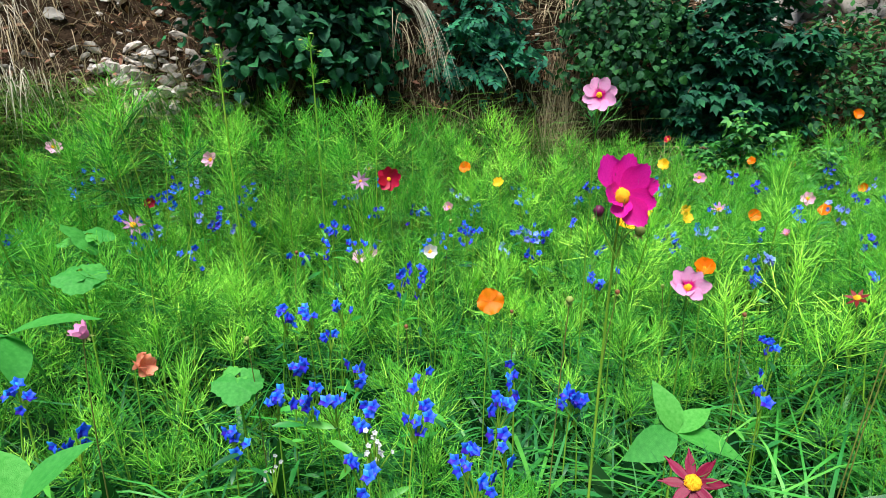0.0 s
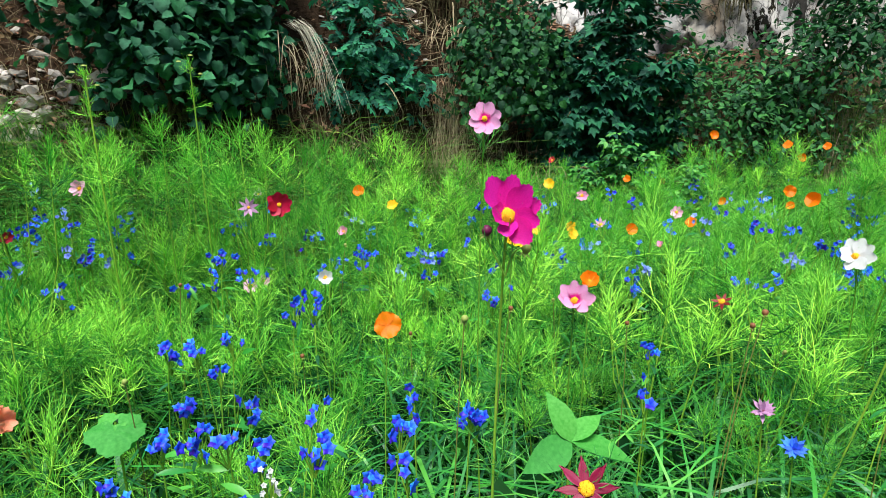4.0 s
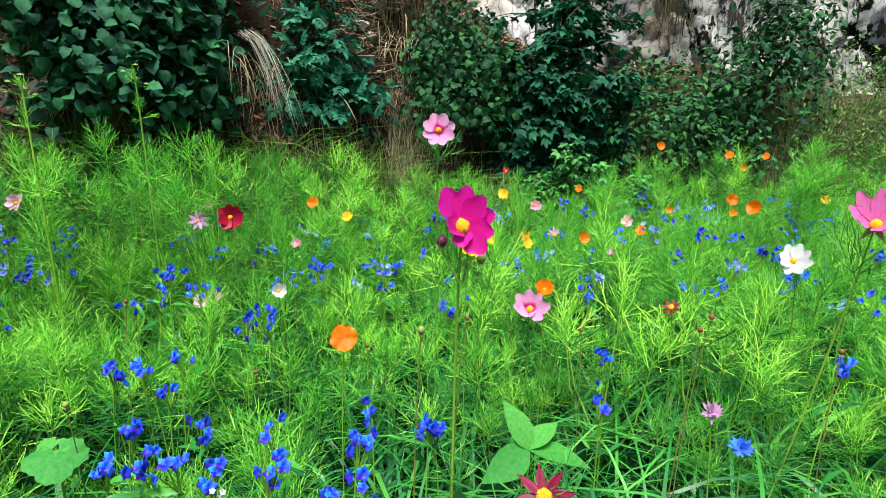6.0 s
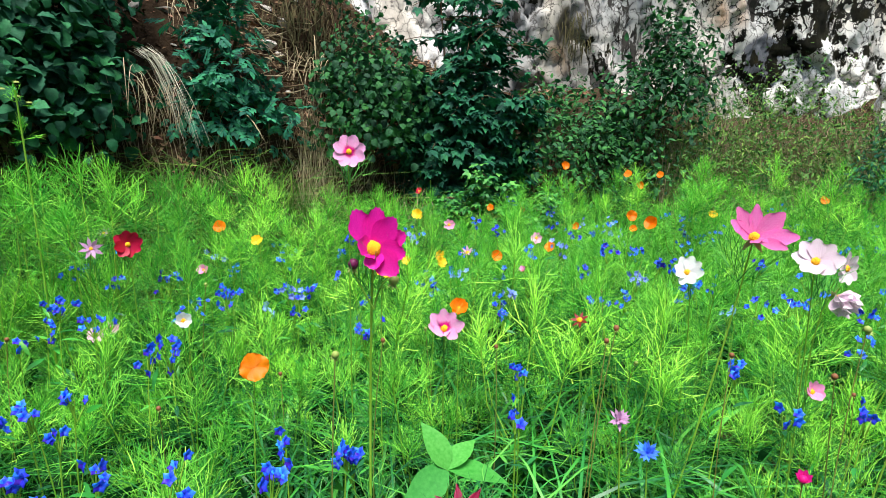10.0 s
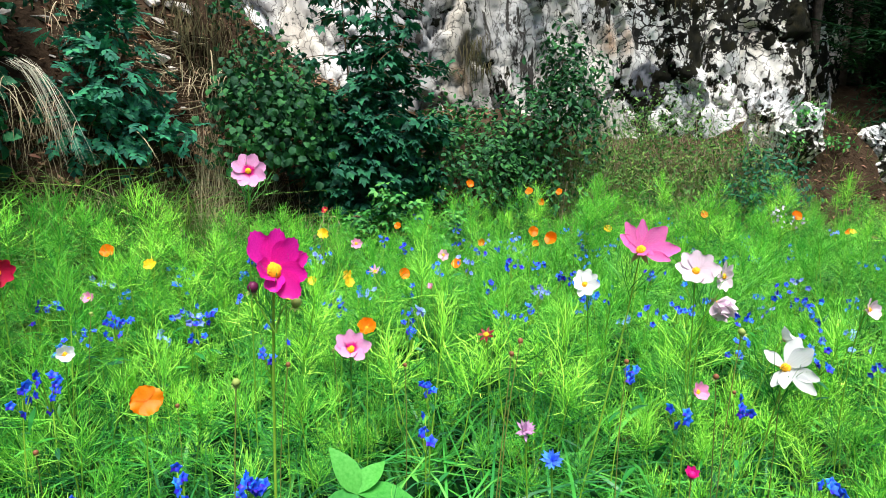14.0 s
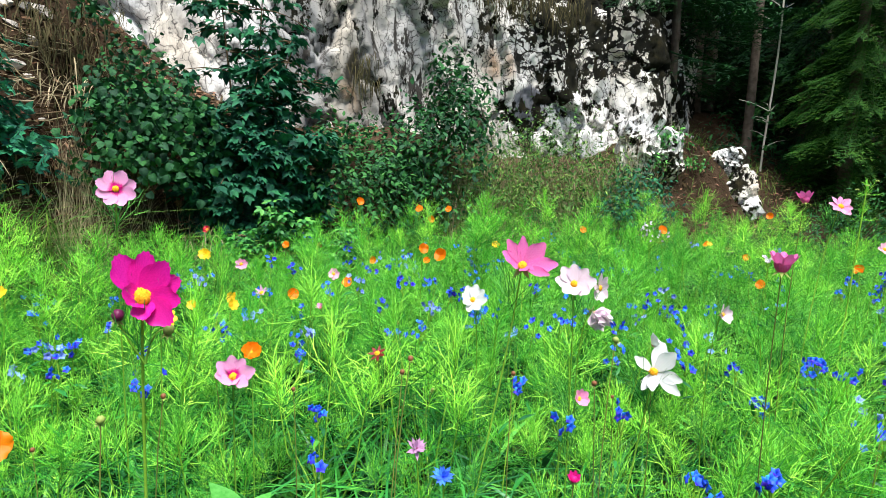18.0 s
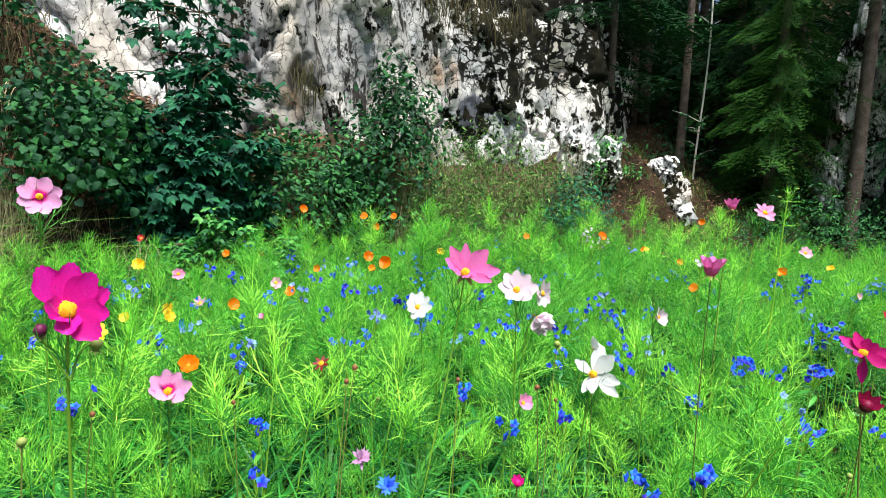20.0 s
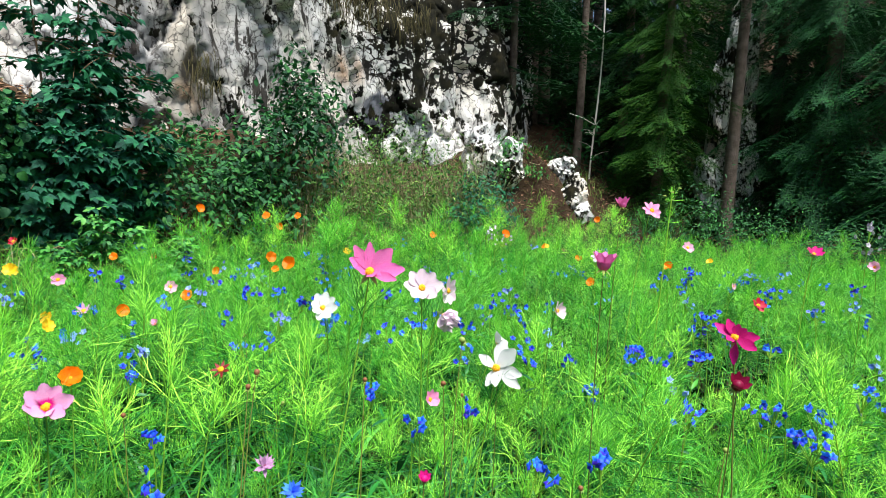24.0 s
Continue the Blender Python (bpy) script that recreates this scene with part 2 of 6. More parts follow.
def rock_material(name, near, far, fine=1.0):
    """Pale limestone with dark lichen patches, whose share grows from near to far along x."""
    m = bpy.data.materials.new(name)
    m.use_nodes = True
    n, l = m.node_tree.nodes, m.node_tree.links
    b = n["Principled BSDF"]
    b.inputs["Roughness"].default_value = 0.9
    b.inputs["Specular IOR Level"].default_value = 0.12
    tc = n.new("ShaderNodeTexCoord")

    def noise_node(scale, detail=8.0, stretch=None, rugged=0.5):
        t = n.new("ShaderNodeTexNoise")
        t.inputs["Roughness"].default_value = rugged
        t.inputs["Scale"].default_value, t.inputs["Detail"].default_value = scale, detail
        mp = n.new("ShaderNodeMapping")
        mp.inputs["Scale"].default_value = stretch or (1, 1, 1)
        l.new(tc.outputs["Object"], mp.inputs["Vector"])
        l.new(mp.outputs["Vector"], t.inputs["Vector"])
        return t.outputs["Fac"]

    def ramp_node(fac, stops):
        r = n.new("ShaderNodeValToRGB")
        while len(r.color_ramp.elements) < len(stops):
            r.color_ramp.elements.new(0.5)
        for e, (p, c) in zip(r.color_ramp.elements, stops):
            e.position, e.color = p, (*c, 1)
        l.new(fac, r.inputs["Fac"])
        return r.outputs["Color"]

    def blend(fac, a, c):
        x = n.new("ShaderNodeMix")
        x.data_type = "RGBA"
        l.new(fac, x.inputs[0])
        l.new(a, x.inputs[6])
        if isinstance(c, tuple):
            x.inputs[7].default_value = (*c, 1)
        else:
            l.new(c, x.inputs[7])
        return x.outputs[2]

    sep = n.new("ShaderNodeSeparateXYZ")
    l.new(tc.outputs["Object"], sep.inputs["Vector"])

    def over(axis, stops):
        """A value that runs through stops (place along an axis, value)."""
        lo, hi = stops[0][0], stops[-1][0]
        mr = n.new("ShaderNodeMapRange")
        mr.inputs["From Min"].default_value, mr.inputs["From Max"].default_value = lo, hi
        l.new(sep.outputs[axis], mr.inputs["Value"])
        return ramp_node(mr.outputs["Result"], [((p - lo) / (hi - lo), (v, v, v)) for p, v in stops])

    def calc(op, a, c):
        m_ = n.new("ShaderNodeMath")
        m_.operation = op
        for s, v in zip(m_.inputs, (a, c)):
            if isinstance(v, (int, float)):
                s.default_value = v
            else:
                l.new(v, s)
        return m_.outputs[0]

    stone = ramp_node(noise_node(1.1, 9), [(0.3, (0.42, 0.46, 0.5)), (0.4, (0.62, 0.65, 0.67)), (0.5, (0.74, 0.74, 0.72)), (0.62, (0.7, 0.67, 0.6)), (0.78, (0.5, 0.43, 0.35))])
    stone = blend(ramp_node(noise_node(4, 12, (1, 1, 0.45)), [(0.28, (0.5, 0.5, 0.5)), (0.38, (0, 0, 0))]), stone, (0.3, 0.3, 0.31))
    ochre = ramp_node(noise_node(1.5, 9, (1, 1, 0.5)), [(0.6, (0, 0, 0)), (0.69, (0.8, 0.8, 0.8))])
    stone = blend(ochre, stone, (0.36, 0.22, 0.11))
    # grey slab band along x, with the notch's shade put into its colour
    if near < far:
        stone = blend(over("X", [(2.05, 0.0), (2.3, 0.88), (2.95, 0.85), (3.2, 0.4), (4.3, 0.25), (4.6, 0.0)]), stone, ramp_node(noise_node(3, 8, (1, 1, 0.35)), [(0.35, (0.1, 0.11, 0.125)), (0.5, (0.25, 0.25, 0.24)), (0.65, (0.42, 0.385, 0.32))]))
    # dark water streaks down the ribbed middle of the face
    ribbed = over("X", [(1.2, -0.06), (2.0, -0.04), (2.6, 0.03), (3.0, 0.06), (3.7, 0.045), (4.3, 0.045), (4.7, 0.02), (6.0, 0.02)]) if near < far else 0.0
    tilt = n.new("ShaderNodeMapping")
    tilt.inputs["Rotation"].default_value = (0, radians(14), 0)
    tilt.inputs["Scale"].default_value = (8.0, 8.0, 1.6)
    l.new(tc.outputs["Object"], tilt.inputs["Vector"])
    st = n.new("ShaderNodeTexNoise")
    st.inputs["Scale"].default_value, st.inputs["Detail"].default_value, st.inputs["Roughness"].default_value = 1.0, 12.0, 0.66
    l.new(tilt.outputs["Vector"], st.inputs["Vector"])
    streak = ramp_node(calc("ADD", st.outputs["Fac"], ribbed), [(0.61, (0, 0, 0)), (0.635, (1, 1, 1))])
    stone = blend(streak, stone, (0.05, 0.047, 0.042))
    fleck = ramp_node(noise_node(22, 8), [(0.31, (0.8, 0.8, 0.8)), (0.35, (0, 0, 0))])
    stone = blend(fleck, stone, (0.12, 0.11, 0.1))
    # single stains: iron seep and moss in the notch, ochre on the ribs, bluish grey on the far slab
    wn_ = n.new("ShaderNodeTexNoise")
    wn_.inputs["Scale"].default_value, wn_.inputs["Detail"].default_value = 4.0, 7.0
    l.new(tc.outputs["Object"], wn_.inputs["Vector"])
    wv = n.new("ShaderNodeVectorMath")
    wv.operation = "MULTIPLY_ADD"
    wv.inputs[1].default_value = (0.3, 0.3, 0.3)
    l.new(wn_.outputs["Color"], wv.inputs[0])
    l.new(tc.outputs["Object"], wv.inputs[2])

    def stain(base, place, radius, colour, soft=0.05):
        vd = n.new("ShaderNodeVectorMath")
        vd.operation = "DISTANCE"
        l.new(wv.outputs[0], vd.inputs[0])
        vd.inputs[1].default_value = [c + 0.15 for c in place]
        return blend(ramp_node(vd.outputs["Value"], [(radius, (0.92, 0.92, 0.92)), (radius + soft, (0, 0, 0))]), base, colour)

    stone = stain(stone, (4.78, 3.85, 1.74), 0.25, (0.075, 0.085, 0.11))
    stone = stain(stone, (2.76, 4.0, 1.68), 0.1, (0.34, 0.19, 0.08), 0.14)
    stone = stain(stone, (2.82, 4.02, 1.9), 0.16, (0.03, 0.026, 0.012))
    stone = stain(stone, (4.38, 4.0, 2.13), 0.07, (0.5, 0.3, 0.17), 0.16)
    # bedding cracks
    vo = n.new("ShaderNodeTexVoronoi")
    vo.feature = "DISTANCE_TO_EDGE"
    vo.inputs["Scale"].default_value = 5.0
    ms = n.new("ShaderNodeMapping")
    ms.inputs["Rotation"].default_value = (0, radians(-25), 0)
    ms.inputs["Scale"].default_value = (1, 1, 2.2)
    l.new(wv.outputs[0], ms.inputs["Vector"])
    l.new(ms.outputs["Vector"], vo.inputs["Vector"])
    upper = calc("MULTIPLY", over("Z", [(1.0, 0.0), (1.95, 0.0), (2.2, 1.0), (3.0, 1.0)]), over("X", [(3.0, 0.0), (4.4, 0.15), (4.8, 1.0), (6.0, 1.0)]))
    wide = calc("SUBTRACT", calc("MULTIPLY", upper, 0.075), 0.0)
    stone = blend(ramp_node(calc("SUBTRACT", vo.outputs["Distance"], wide), [(0.0, (1, 1, 1)), (0.012, (0, 0, 0))]), stone, (0.02, 0.02, 0.018))
    # long steep fissures
    v2 = n.new("ShaderNodeTexVoronoi")
    v2.feature = "DISTANCE_TO_EDGE"
    v2.inputs["Scale"].default_value = 6.0
    m2 = n.new("ShaderNodeMapping")
    m2.inputs["Rotation"].default_value = (0, radians(18), 0)
    m2.inputs["Scale"].default_value = (1.3, 1.3, 0.3)
    l.new(wv.outputs[0], m2.inputs["Vector"])
    l.new(m2.outputs["Vector"], v2.inputs["Vector"])
    stone = blend(ramp_node(v2.outputs["Distance"], [(0.0, (0.9, 0.9, 0.9)), (0.03, (0.25, 0.25, 0.25)), (0.07, (0, 0, 0))]), stone, (0.05, 0.047, 0.045))
    # black lichen and moss in clumps, thick towards the far end of the face
    mr = n.new("ShaderNodeMapRange")
    mr.inputs["From Min"].default_value, mr.inputs["From Max"].default_value = 2.0, 5.4
    mr.inputs["To Min"].default_value, mr.inputs["To Max"].default_value = near, far
    l.new(sep.outputs["X"], mr.inputs["Value"])
    clump = calc("ADD", calc("MULTIPLY", noise_node(1.5 * fine, 4), 0.62), calc("MULTIPLY", noise_node(7 * fine, 14, (1, 1, 0.8), 0.68), 0.8))
    grow = calc("ADD", calc("ADD", clump, mr.outputs["Result"]), over("Z", [(1.2, -0.03), (2.0, 0.0), (2.4, 0.03), (3.0, 0.1)]))
    moss = ramp_node(grow, [(0.778, (0, 0, 0)), (0.79, (1, 1, 1))])
    mosscol = ramp_node(noise_node(9, 5), [(0.35, (0.004, 0.005, 0.004)), (0.6, (0.014, 0.014, 0.008)), (0.75, (0.026, 0.022, 0.009))])
    l.new(blend(moss, stone, mosscol), b.inputs["Base Color"])
    bp = n.new("ShaderNodeBump")
    bp.inputs["Strength"].default_value, bp.inputs["Distance"].default_value = 0.8, 0.025
    l.new(noise_node(11, 14, (1, 1, 0.45), 0.65), bp.inputs["Height"])
    l.new(bp.outputs["Normal"], b.inputs["Normal"])
    return m


ROCK = rock_material("pale_limestone", -0.12, 0.06)
ROCK_SPOTTED = rock_material("spotted_limestone", 0.05, 0.05, 3.2)

# ---- mesh helpers ----
rng = np.random.default_rng(7)
DEG = np.pi / 180


def unit(v):
    return v / np.maximum(np.linalg.norm(v, axis=-1, keepdims=True), 1e-9)


class Geo:
    """Collects points and faces with 3 or 4 corners, and makes one mesh of them."""

    def __init__(self):
        self.v, self.f, self.n = [], [], 0

    def add(self, v, f):
        v, f = np.asarray(v, float).reshape(-1, 3), np.asarray(f, int)
        self.v.append(v)
        self.f.append(f + self.n)
        self.n += len(v)

    def ribbons(self, curves, widths, sides):
        """curves (n, k, 3), widths (n, k), sides (n, 3): flat tapered strips."""
        n, k, _ = curves.shape
        off = sides[:, None, :] * widths[..., None] / 2
        v = np.stack([curves - off, curves + off], axis=2).reshape(n, k * 2, 3)
        q = np.array([[2 * i, 2 * i + 1, 2 * i + 3, 2 * i + 2] for i in range(k - 1)])
        f = (q[None] + (np.arange(n) * 2 * k)[:, None, None]).reshape(-1, 4)
        self.add(v, f)

    def scatter(self, tv, tf, places, turns, sizes):
        """Copies of a small template: places (n, 3), turns (n, 3, 3) whose columns are its axes, sizes (n,)."""
        v = np.einsum("nij,kj->nki", turns, tv) * sizes[:, None, None] + places[:, None, :]
        f = (np.asarray(tf)[None] + (np.arange(len(places)) * len(tv))[:, None, None]).reshape(-1, np.shape(tf)[1])
        self.add(v, f)

    def spikes(self, roots, tips, widths, sides):
        """Single pointed triangles from roots to tips."""
        off = sides * np.asarray(widths)[:, None] / 2
        v = np.stack([roots - off, roots + off, tips], axis=1)
        self.add(v, np.arange(len(roots) * 3).reshape(-1, 3))

    def tube(self, pts, radii, sides=6):
        pts, radii = np.asarray(pts, float), np.asarray(radii, float)
        way = unit(np.gradient(pts, axis=0))
        ref = np.where(np.abs(way[:, 2:3]) > 0.9, [[1.0, 0, 0]], [[0, 0, 1.0]])
        a = unit(np.cross(way, ref))
        b = np.cross(way, a)
        ang = np.arange(sides) * 2 * np.pi / sides
        ring = a[:, None] * np.cos(ang)[None, :, None] + b[:, None] * np.sin(ang)[None, :, None]
        v = pts[:, None] + ring * radii[:, None, None]
        f = [[i * sides + j, i * sides + (j + 1) % sides, (i + 1) * sides + (j + 1) % sides, (i + 1) * sides + j]
             for i in range(len(pts) - 1) for j in range(sides)]
        self.add(v, f)

    def mesh(self, name, smooth=True):
        me = bpy.data.meshes.new(name)
        v = np.concatenate(self.v)
        loops = np.concatenate([f.ravel() for f in self.f])
        totals = np.concatenate([np.full(len(f), f.shape[1]) for f in self.f])
        me.vertices.add(len(v))
        me.vertices.foreach_set("co", v.ravel())
        me.loops.add(len(loops))
        me.loops.foreach_set("vertex_index", loops)
        me.polygons.add(len(totals))
        me.polygons.foreach_set("loop_start", np.concatenate([[0], np.cumsum(totals)[:-1]]))
        me.polygons.foreach_set("use_smooth", np.full(len(totals), smooth))
        me.update(calc_edges=True)
        return me


def as_mesh(name, geo, smooth=True):
    return geo.mesh(name, smooth) if isinstance(geo, Geo) else geo


def part(name, geo, material, parent, label="", at=None, smooth=True):
    """One mesh object under a thing or under a part."""
    ob = new(name, as_mesh(name, geo, smooth))
    if not ob.data.materials:
        ob.data.materials.append(material)
    ob.parent = parent
    if at is not None:
        ob.matrix_basis = at
    if label:
        ob["label"] = label
    return ob


def thing(name, label, category, group="", at=None, geo=None, material=None, kind="", smooth=True):
    ob = new(name, as_mesh(name, geo, smooth) if geo else None)
    if geo and not ob.data.materials:
        ob.data.materials.append(material)
    if at is not None:
        ob.matrix_basis = at
    return tagged(ob, label, category, group, kind)


def frames_of(ways, spin):
    """Axes for templates that lie along +y with +z as their upper face: y goes along ways, turned by spin about it."""
    y = unit(ways)
    ref = np.where(np.abs(y[:, 2:3]) > 0.95, [[1.0, 0, 0]], [[0, 0, 1.0]])
    x = unit(np.cross(y, ref))
    z = np.cross(x, y)
    c, s = np.cos(spin)[:, None], np.sin(spin)[:, None]
    return np.stack([c * x + s * z, y, -s * x + c * z], axis=2)


def leaf_template(profile, fold=0.15, droop=0.2):
    """A blade along +y of length 1: half widths at even steps, folded on its midrib and drooping."""
    k = len(profile)
    v, f = [], []
    for i, w in enumerate(profile):
        s = i / (k - 1)
        z = -droop * s * s
        v += [(-w, s, z + fold * w), (0, s, z), (w, s, z + fold * w)]
    for i in range(k - 1):
        a = 3 * i
        f += [(a, a + 1, a + 4, a + 3), (a + 1, a + 2, a + 5, a + 4)]
    return np.array(v, float), np.array(f)


def joined(parts):
    v, f, n = [], [], 0
    for tv, tf in parts:
        v.append(tv)
        f.append(tf + n)
        n += len(tv)
    return np.concatenate(v), np.concatenate(f)


def turned(tv, angle, scale, shift):
    c, s = np.cos(angle), np.sin(angle)
    return np.stack([c * tv[:, 0] + s * tv[:, 1], -s * tv[:, 0] + c * tv[:, 1], tv[:, 2]], 1) * scale + np.array(shift)


SIMPLE = leaf_template([0.02, 0.17, 0.02], 0.25, 0.25)
OVATE = leaf_template([0.03, 0.2, 0.27, 0.24, 0.13, 0.01])
ROUND = leaf_template([0.2, 0.43, 0.41, 0.54, 0.4, 0.45, 0.25, 0.02], 0.38, 0.45)
LANCE = leaf_template([0.02, 0.1, 0.12, 0.09, 0.01], 0.2, 0.3)
LEAFLET = leaf_template([0.03, 0.2, 0.27, 0.16, 0.01], 0.15, 0.2)
PINNATE = joined([(turned(LEAFLET[0], sgn * 0.95, 0.36, (0, y, -0.12 * y * y)), LEAFLET[1]) for y in (0.25, 0.45, 0.65) for sgn in (-1, 1)]
                 + [(turned(LEAFLET[0], 0, 0.4, (0, 0.72, -0.07)), LEAFLET[1])])
LOBE = leaf_template([0.04, 0.27, 0.01], 0.15, 0.25)
PALMATE = joined([(turned(LOBE[0], s, k, (0, 0.16, 0)), LOBE[1]) for s, k in ((-1.7, 0.42), (-0.8, 0.66), (0, 0.84), (0.8, 0.66), (1.7, 0.42))])
TRIPLE = joined([(turned(OVATE[0], s, 0.62, (0, 0.3, 0)), OVATE[1]) for s in (-1.15, 0, 1.15)])

# ---- the lie of the land, in bearing (degrees, ahead = 0, to the right positive) and distance ----
BEARING = [-180, -110, -60, -20, 0, 10, 12, 15, 18, 25, 40, 55, 63, 70, 78, 90, 120, 180]
FOOT = [9, 4.5, 2.6, 2.5, 2.55, 2.62, 2.65, 2.71, 2.78, 3.0, 3.8, 4.8, 5.5, 5.8, 6.4, 6.8, 7.5, 9]
RISE = [0.3, 1.5, 2.6, 2.6, 2.6, 2.4, 2.1, 1.85, 1.62, 1.35, 1.3, 1.25, 1.55, 1.2, 0.7, 0.45, 0.4, 0.3]
RUN = [6, 3, 1.9, 1.9, 1.9, 1.9, 1.9, 1.7, 1.5, 1.3, 1.2, 1.2, 1.2, 2.0, 2.2, 2.2, 3, 6]
BEYOND = [0.05, 0.3, 0.6, 0.6, 0.6, 0.3, 0.2, 0.2, 0.2, 0.3, 0.3, 0.3, 0.22, 0.25, 0.35, 0.4, 0.4, 0.05]


def land(x, y):
    """Height of the ground."""
    x, y = np.asarray(x, float), np.asarray(y, float)
    az, r = np.degrees(np.arctan2(x, y)), np.hypot(x, y)
    foot, rise, run, more = (np.interp(az, BEARING, c) for c in (FOOT, RISE, RUN, BEYOND))
    s = np.clip((r - foot) / run, 0, 1)
    z = -0.025 * np.clip(x, 0, 7) + rise * s ** 1.1 + more * np.clip(r - foot - run, 0, 40)
    return z + 0.04 * np.sin(2.1 * x + 1.3) * np.cos(1.7 * y) * (1 + 2 * s)


def polar(az, r):
    a = np.asarray(az, float) * DEG
    return np.asarray(r) * np.sin(a), np.asarray(r) * np.cos(a)


def point(az, r, z):
    x, y = polar(az, r)
    return np.array([float(x), float(y), z])


def foot(az):
    return np.interp(az, BEARING, FOOT)


# ground: one sheet to the horizon
azs = np.concatenate([np.arange(-180, -44, 6.0), np.arange(-44, 104, 1.0), np.arange(104, 180, 6.0)])
rs = np.concatenate([np.linspace(0, 2.4, 9), np.arange(2.5, 11, 0.12), np.geomspace(11, 900, 26)])
ga, gr = np.meshgrid(azs, rs, indexing="ij")
gx, gy = polar(ga, gr)
gz = land(gx, gy)
rough = np.array([noise.fractal(Vector((x * 2.2, y * 2.2, 3.0)), 0.8, 2.0, 5) if 2 < math.hypot(x, y) < 12 else 0.0 for x, y in zip(gx.ravel(), gy.ravel())])
gz = gz + rough.reshape(gz.shape) * 0.09 * np.clip((gr - np.interp(ga, BEARING, FOOT)) / 0.8, 0, 1)
g = Geo()
na, nr = gx.shape
idx = np.arange(na * nr).reshape(na, nr)
nxt = np.roll(idx, -1, axis=0)
g.add(np.stack([gx, gy, gz], -1), np.stack([idx[:, :-1], idx[:, 1:], nxt[:, 1:], nxt[:, :-1]], -1).reshape(-1, 4)[:, ::-1])
thing("ground", "dark brown soil of the meadow and its steep bank", "ground", geo=g, material=SOIL, kind="structure")

# ---- rock face ----
LINE = [(2, 5.9), (10, 5.35), (20, 5.0), (32, 4.95), (40, 5.35), (47, 5.9), (52, 6.4), (57, 6.7), (60, 6.75), (61.6, 6.95), (62.8, 7.6), (63.6, 9), (65.5, 12)]


def facets(p, scale, seed):
    """Broken rock: every cell is a plane with its own tilt, its edges a little torn. Also the nearness of a crack."""
    q = p * scale + Vector((seed, seed * 0.7, 0.0))
    q = q + 0.35 * noise.noise_vector(q * 1.3) + 0.12 * noise.noise_vector(q * 4.0)
    dist, near = noise.voronoi(q)
    g_ = noise.cell_vector(near[0] * 7.3)
    return (q - near[0]).dot(g_ - Vector((0.5, 0.5, 0.5))) + 0.5 * g_.x, dist[1] - dist[0]


def rock_wall():
    lp = np.array([point(a, r, 0)[:2] for a, r in LINE])
    d = np.concatenate([[0], np.cumsum(np.hypot(*np.diff(lp, axis=0).T))])
    us, zs = np.arange(0, d[-1], 0.028), np.arange(0.2, 4.6, 0.028)
    px, py = np.interp(us, d, lp[:, 0]), np.interp(us, d, lp[:, 1])
    tx, ty = np.gradient(px), np.gradient(py)
    ln = np.hypot(tx, ty)
    nx, ny = ty / ln, -tx / ln
    pts = np.empty((len(us), len(zs), 3))
    for i, u in enumerate(us):
        for j, z in enumerate(zs):
            p = Vector((u + 0.25 * z, z * 0.5, 0.0))
            big = noise.fractal(p * 0.8, 0.9, 2.1, 3) * 0.3
            f1, c1 = facets(p, 1.5, 3.0)
            f2, c2 = facets(Vector((u - 0.15 * z, z * 0.7, 0.4)), 4.2, 8.0)
            rib = 0.2 * abs(noise.fractal(Vector((u * 4.2 + z * 1.5, z * 0.8, 2.0)), 0.8, 2.1, 3)) + 0.07 * abs(noise.fractal(Vector((u * 11 + z * 4, z * 2.2, 7.0)), 0.8, 2.1, 3))
            _, c3 = facets(Vector((u + 0.5 * z, z * 0.6, 0.9)), 10.0, 5.0)
            fine = noise.fractal(Vector((u * 7, z * 5, 5.0)), 0.8, 2.2, 4) * 0.022
            crack = -0.12 * max(0.0, 1 - c1 / 0.05) - 0.03 * max(0.0, 1 - c2 / 0.05) - 0.006 * max(0.0, 1 - c3 / 0.06)
            o = 0.6 * big + 0.2 * f1 + 0.045 * f2 - 0.33 * rib + 0.4 * fine + crack - 0.1 * max(0.0, z - 1.6) ** 1.2
            pts[i, j] = (px[i] + nx[i] * o, py[i] + ny[i] * o, z)
    gg = Geo()
    k = np.arange(len(us) * len(zs)).reshape(len(us), len(zs))
    gg.add(pts, np.stack([k[:-1, :-1], k[1:, :-1], k[1:, 1:], k[:-1, 1:]], -1).reshape(-1, 4))
    top = len(zs) - 1
    # the top runs back into the hill
    cap = pts[:, top].copy()
    back = cap - np.stack([nx, ny, np.zeros_like(nx)], 1) * 6 + [0, 0, 1.5]
    m = len(us)
    q = np.arange(m - 1)
    gg.add(np.concatenate([cap, back]), np.stack([q, q + 1, q + 1 + m, q + m], -1))
    return gg


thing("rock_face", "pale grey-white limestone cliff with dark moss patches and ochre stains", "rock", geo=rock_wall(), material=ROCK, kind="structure")


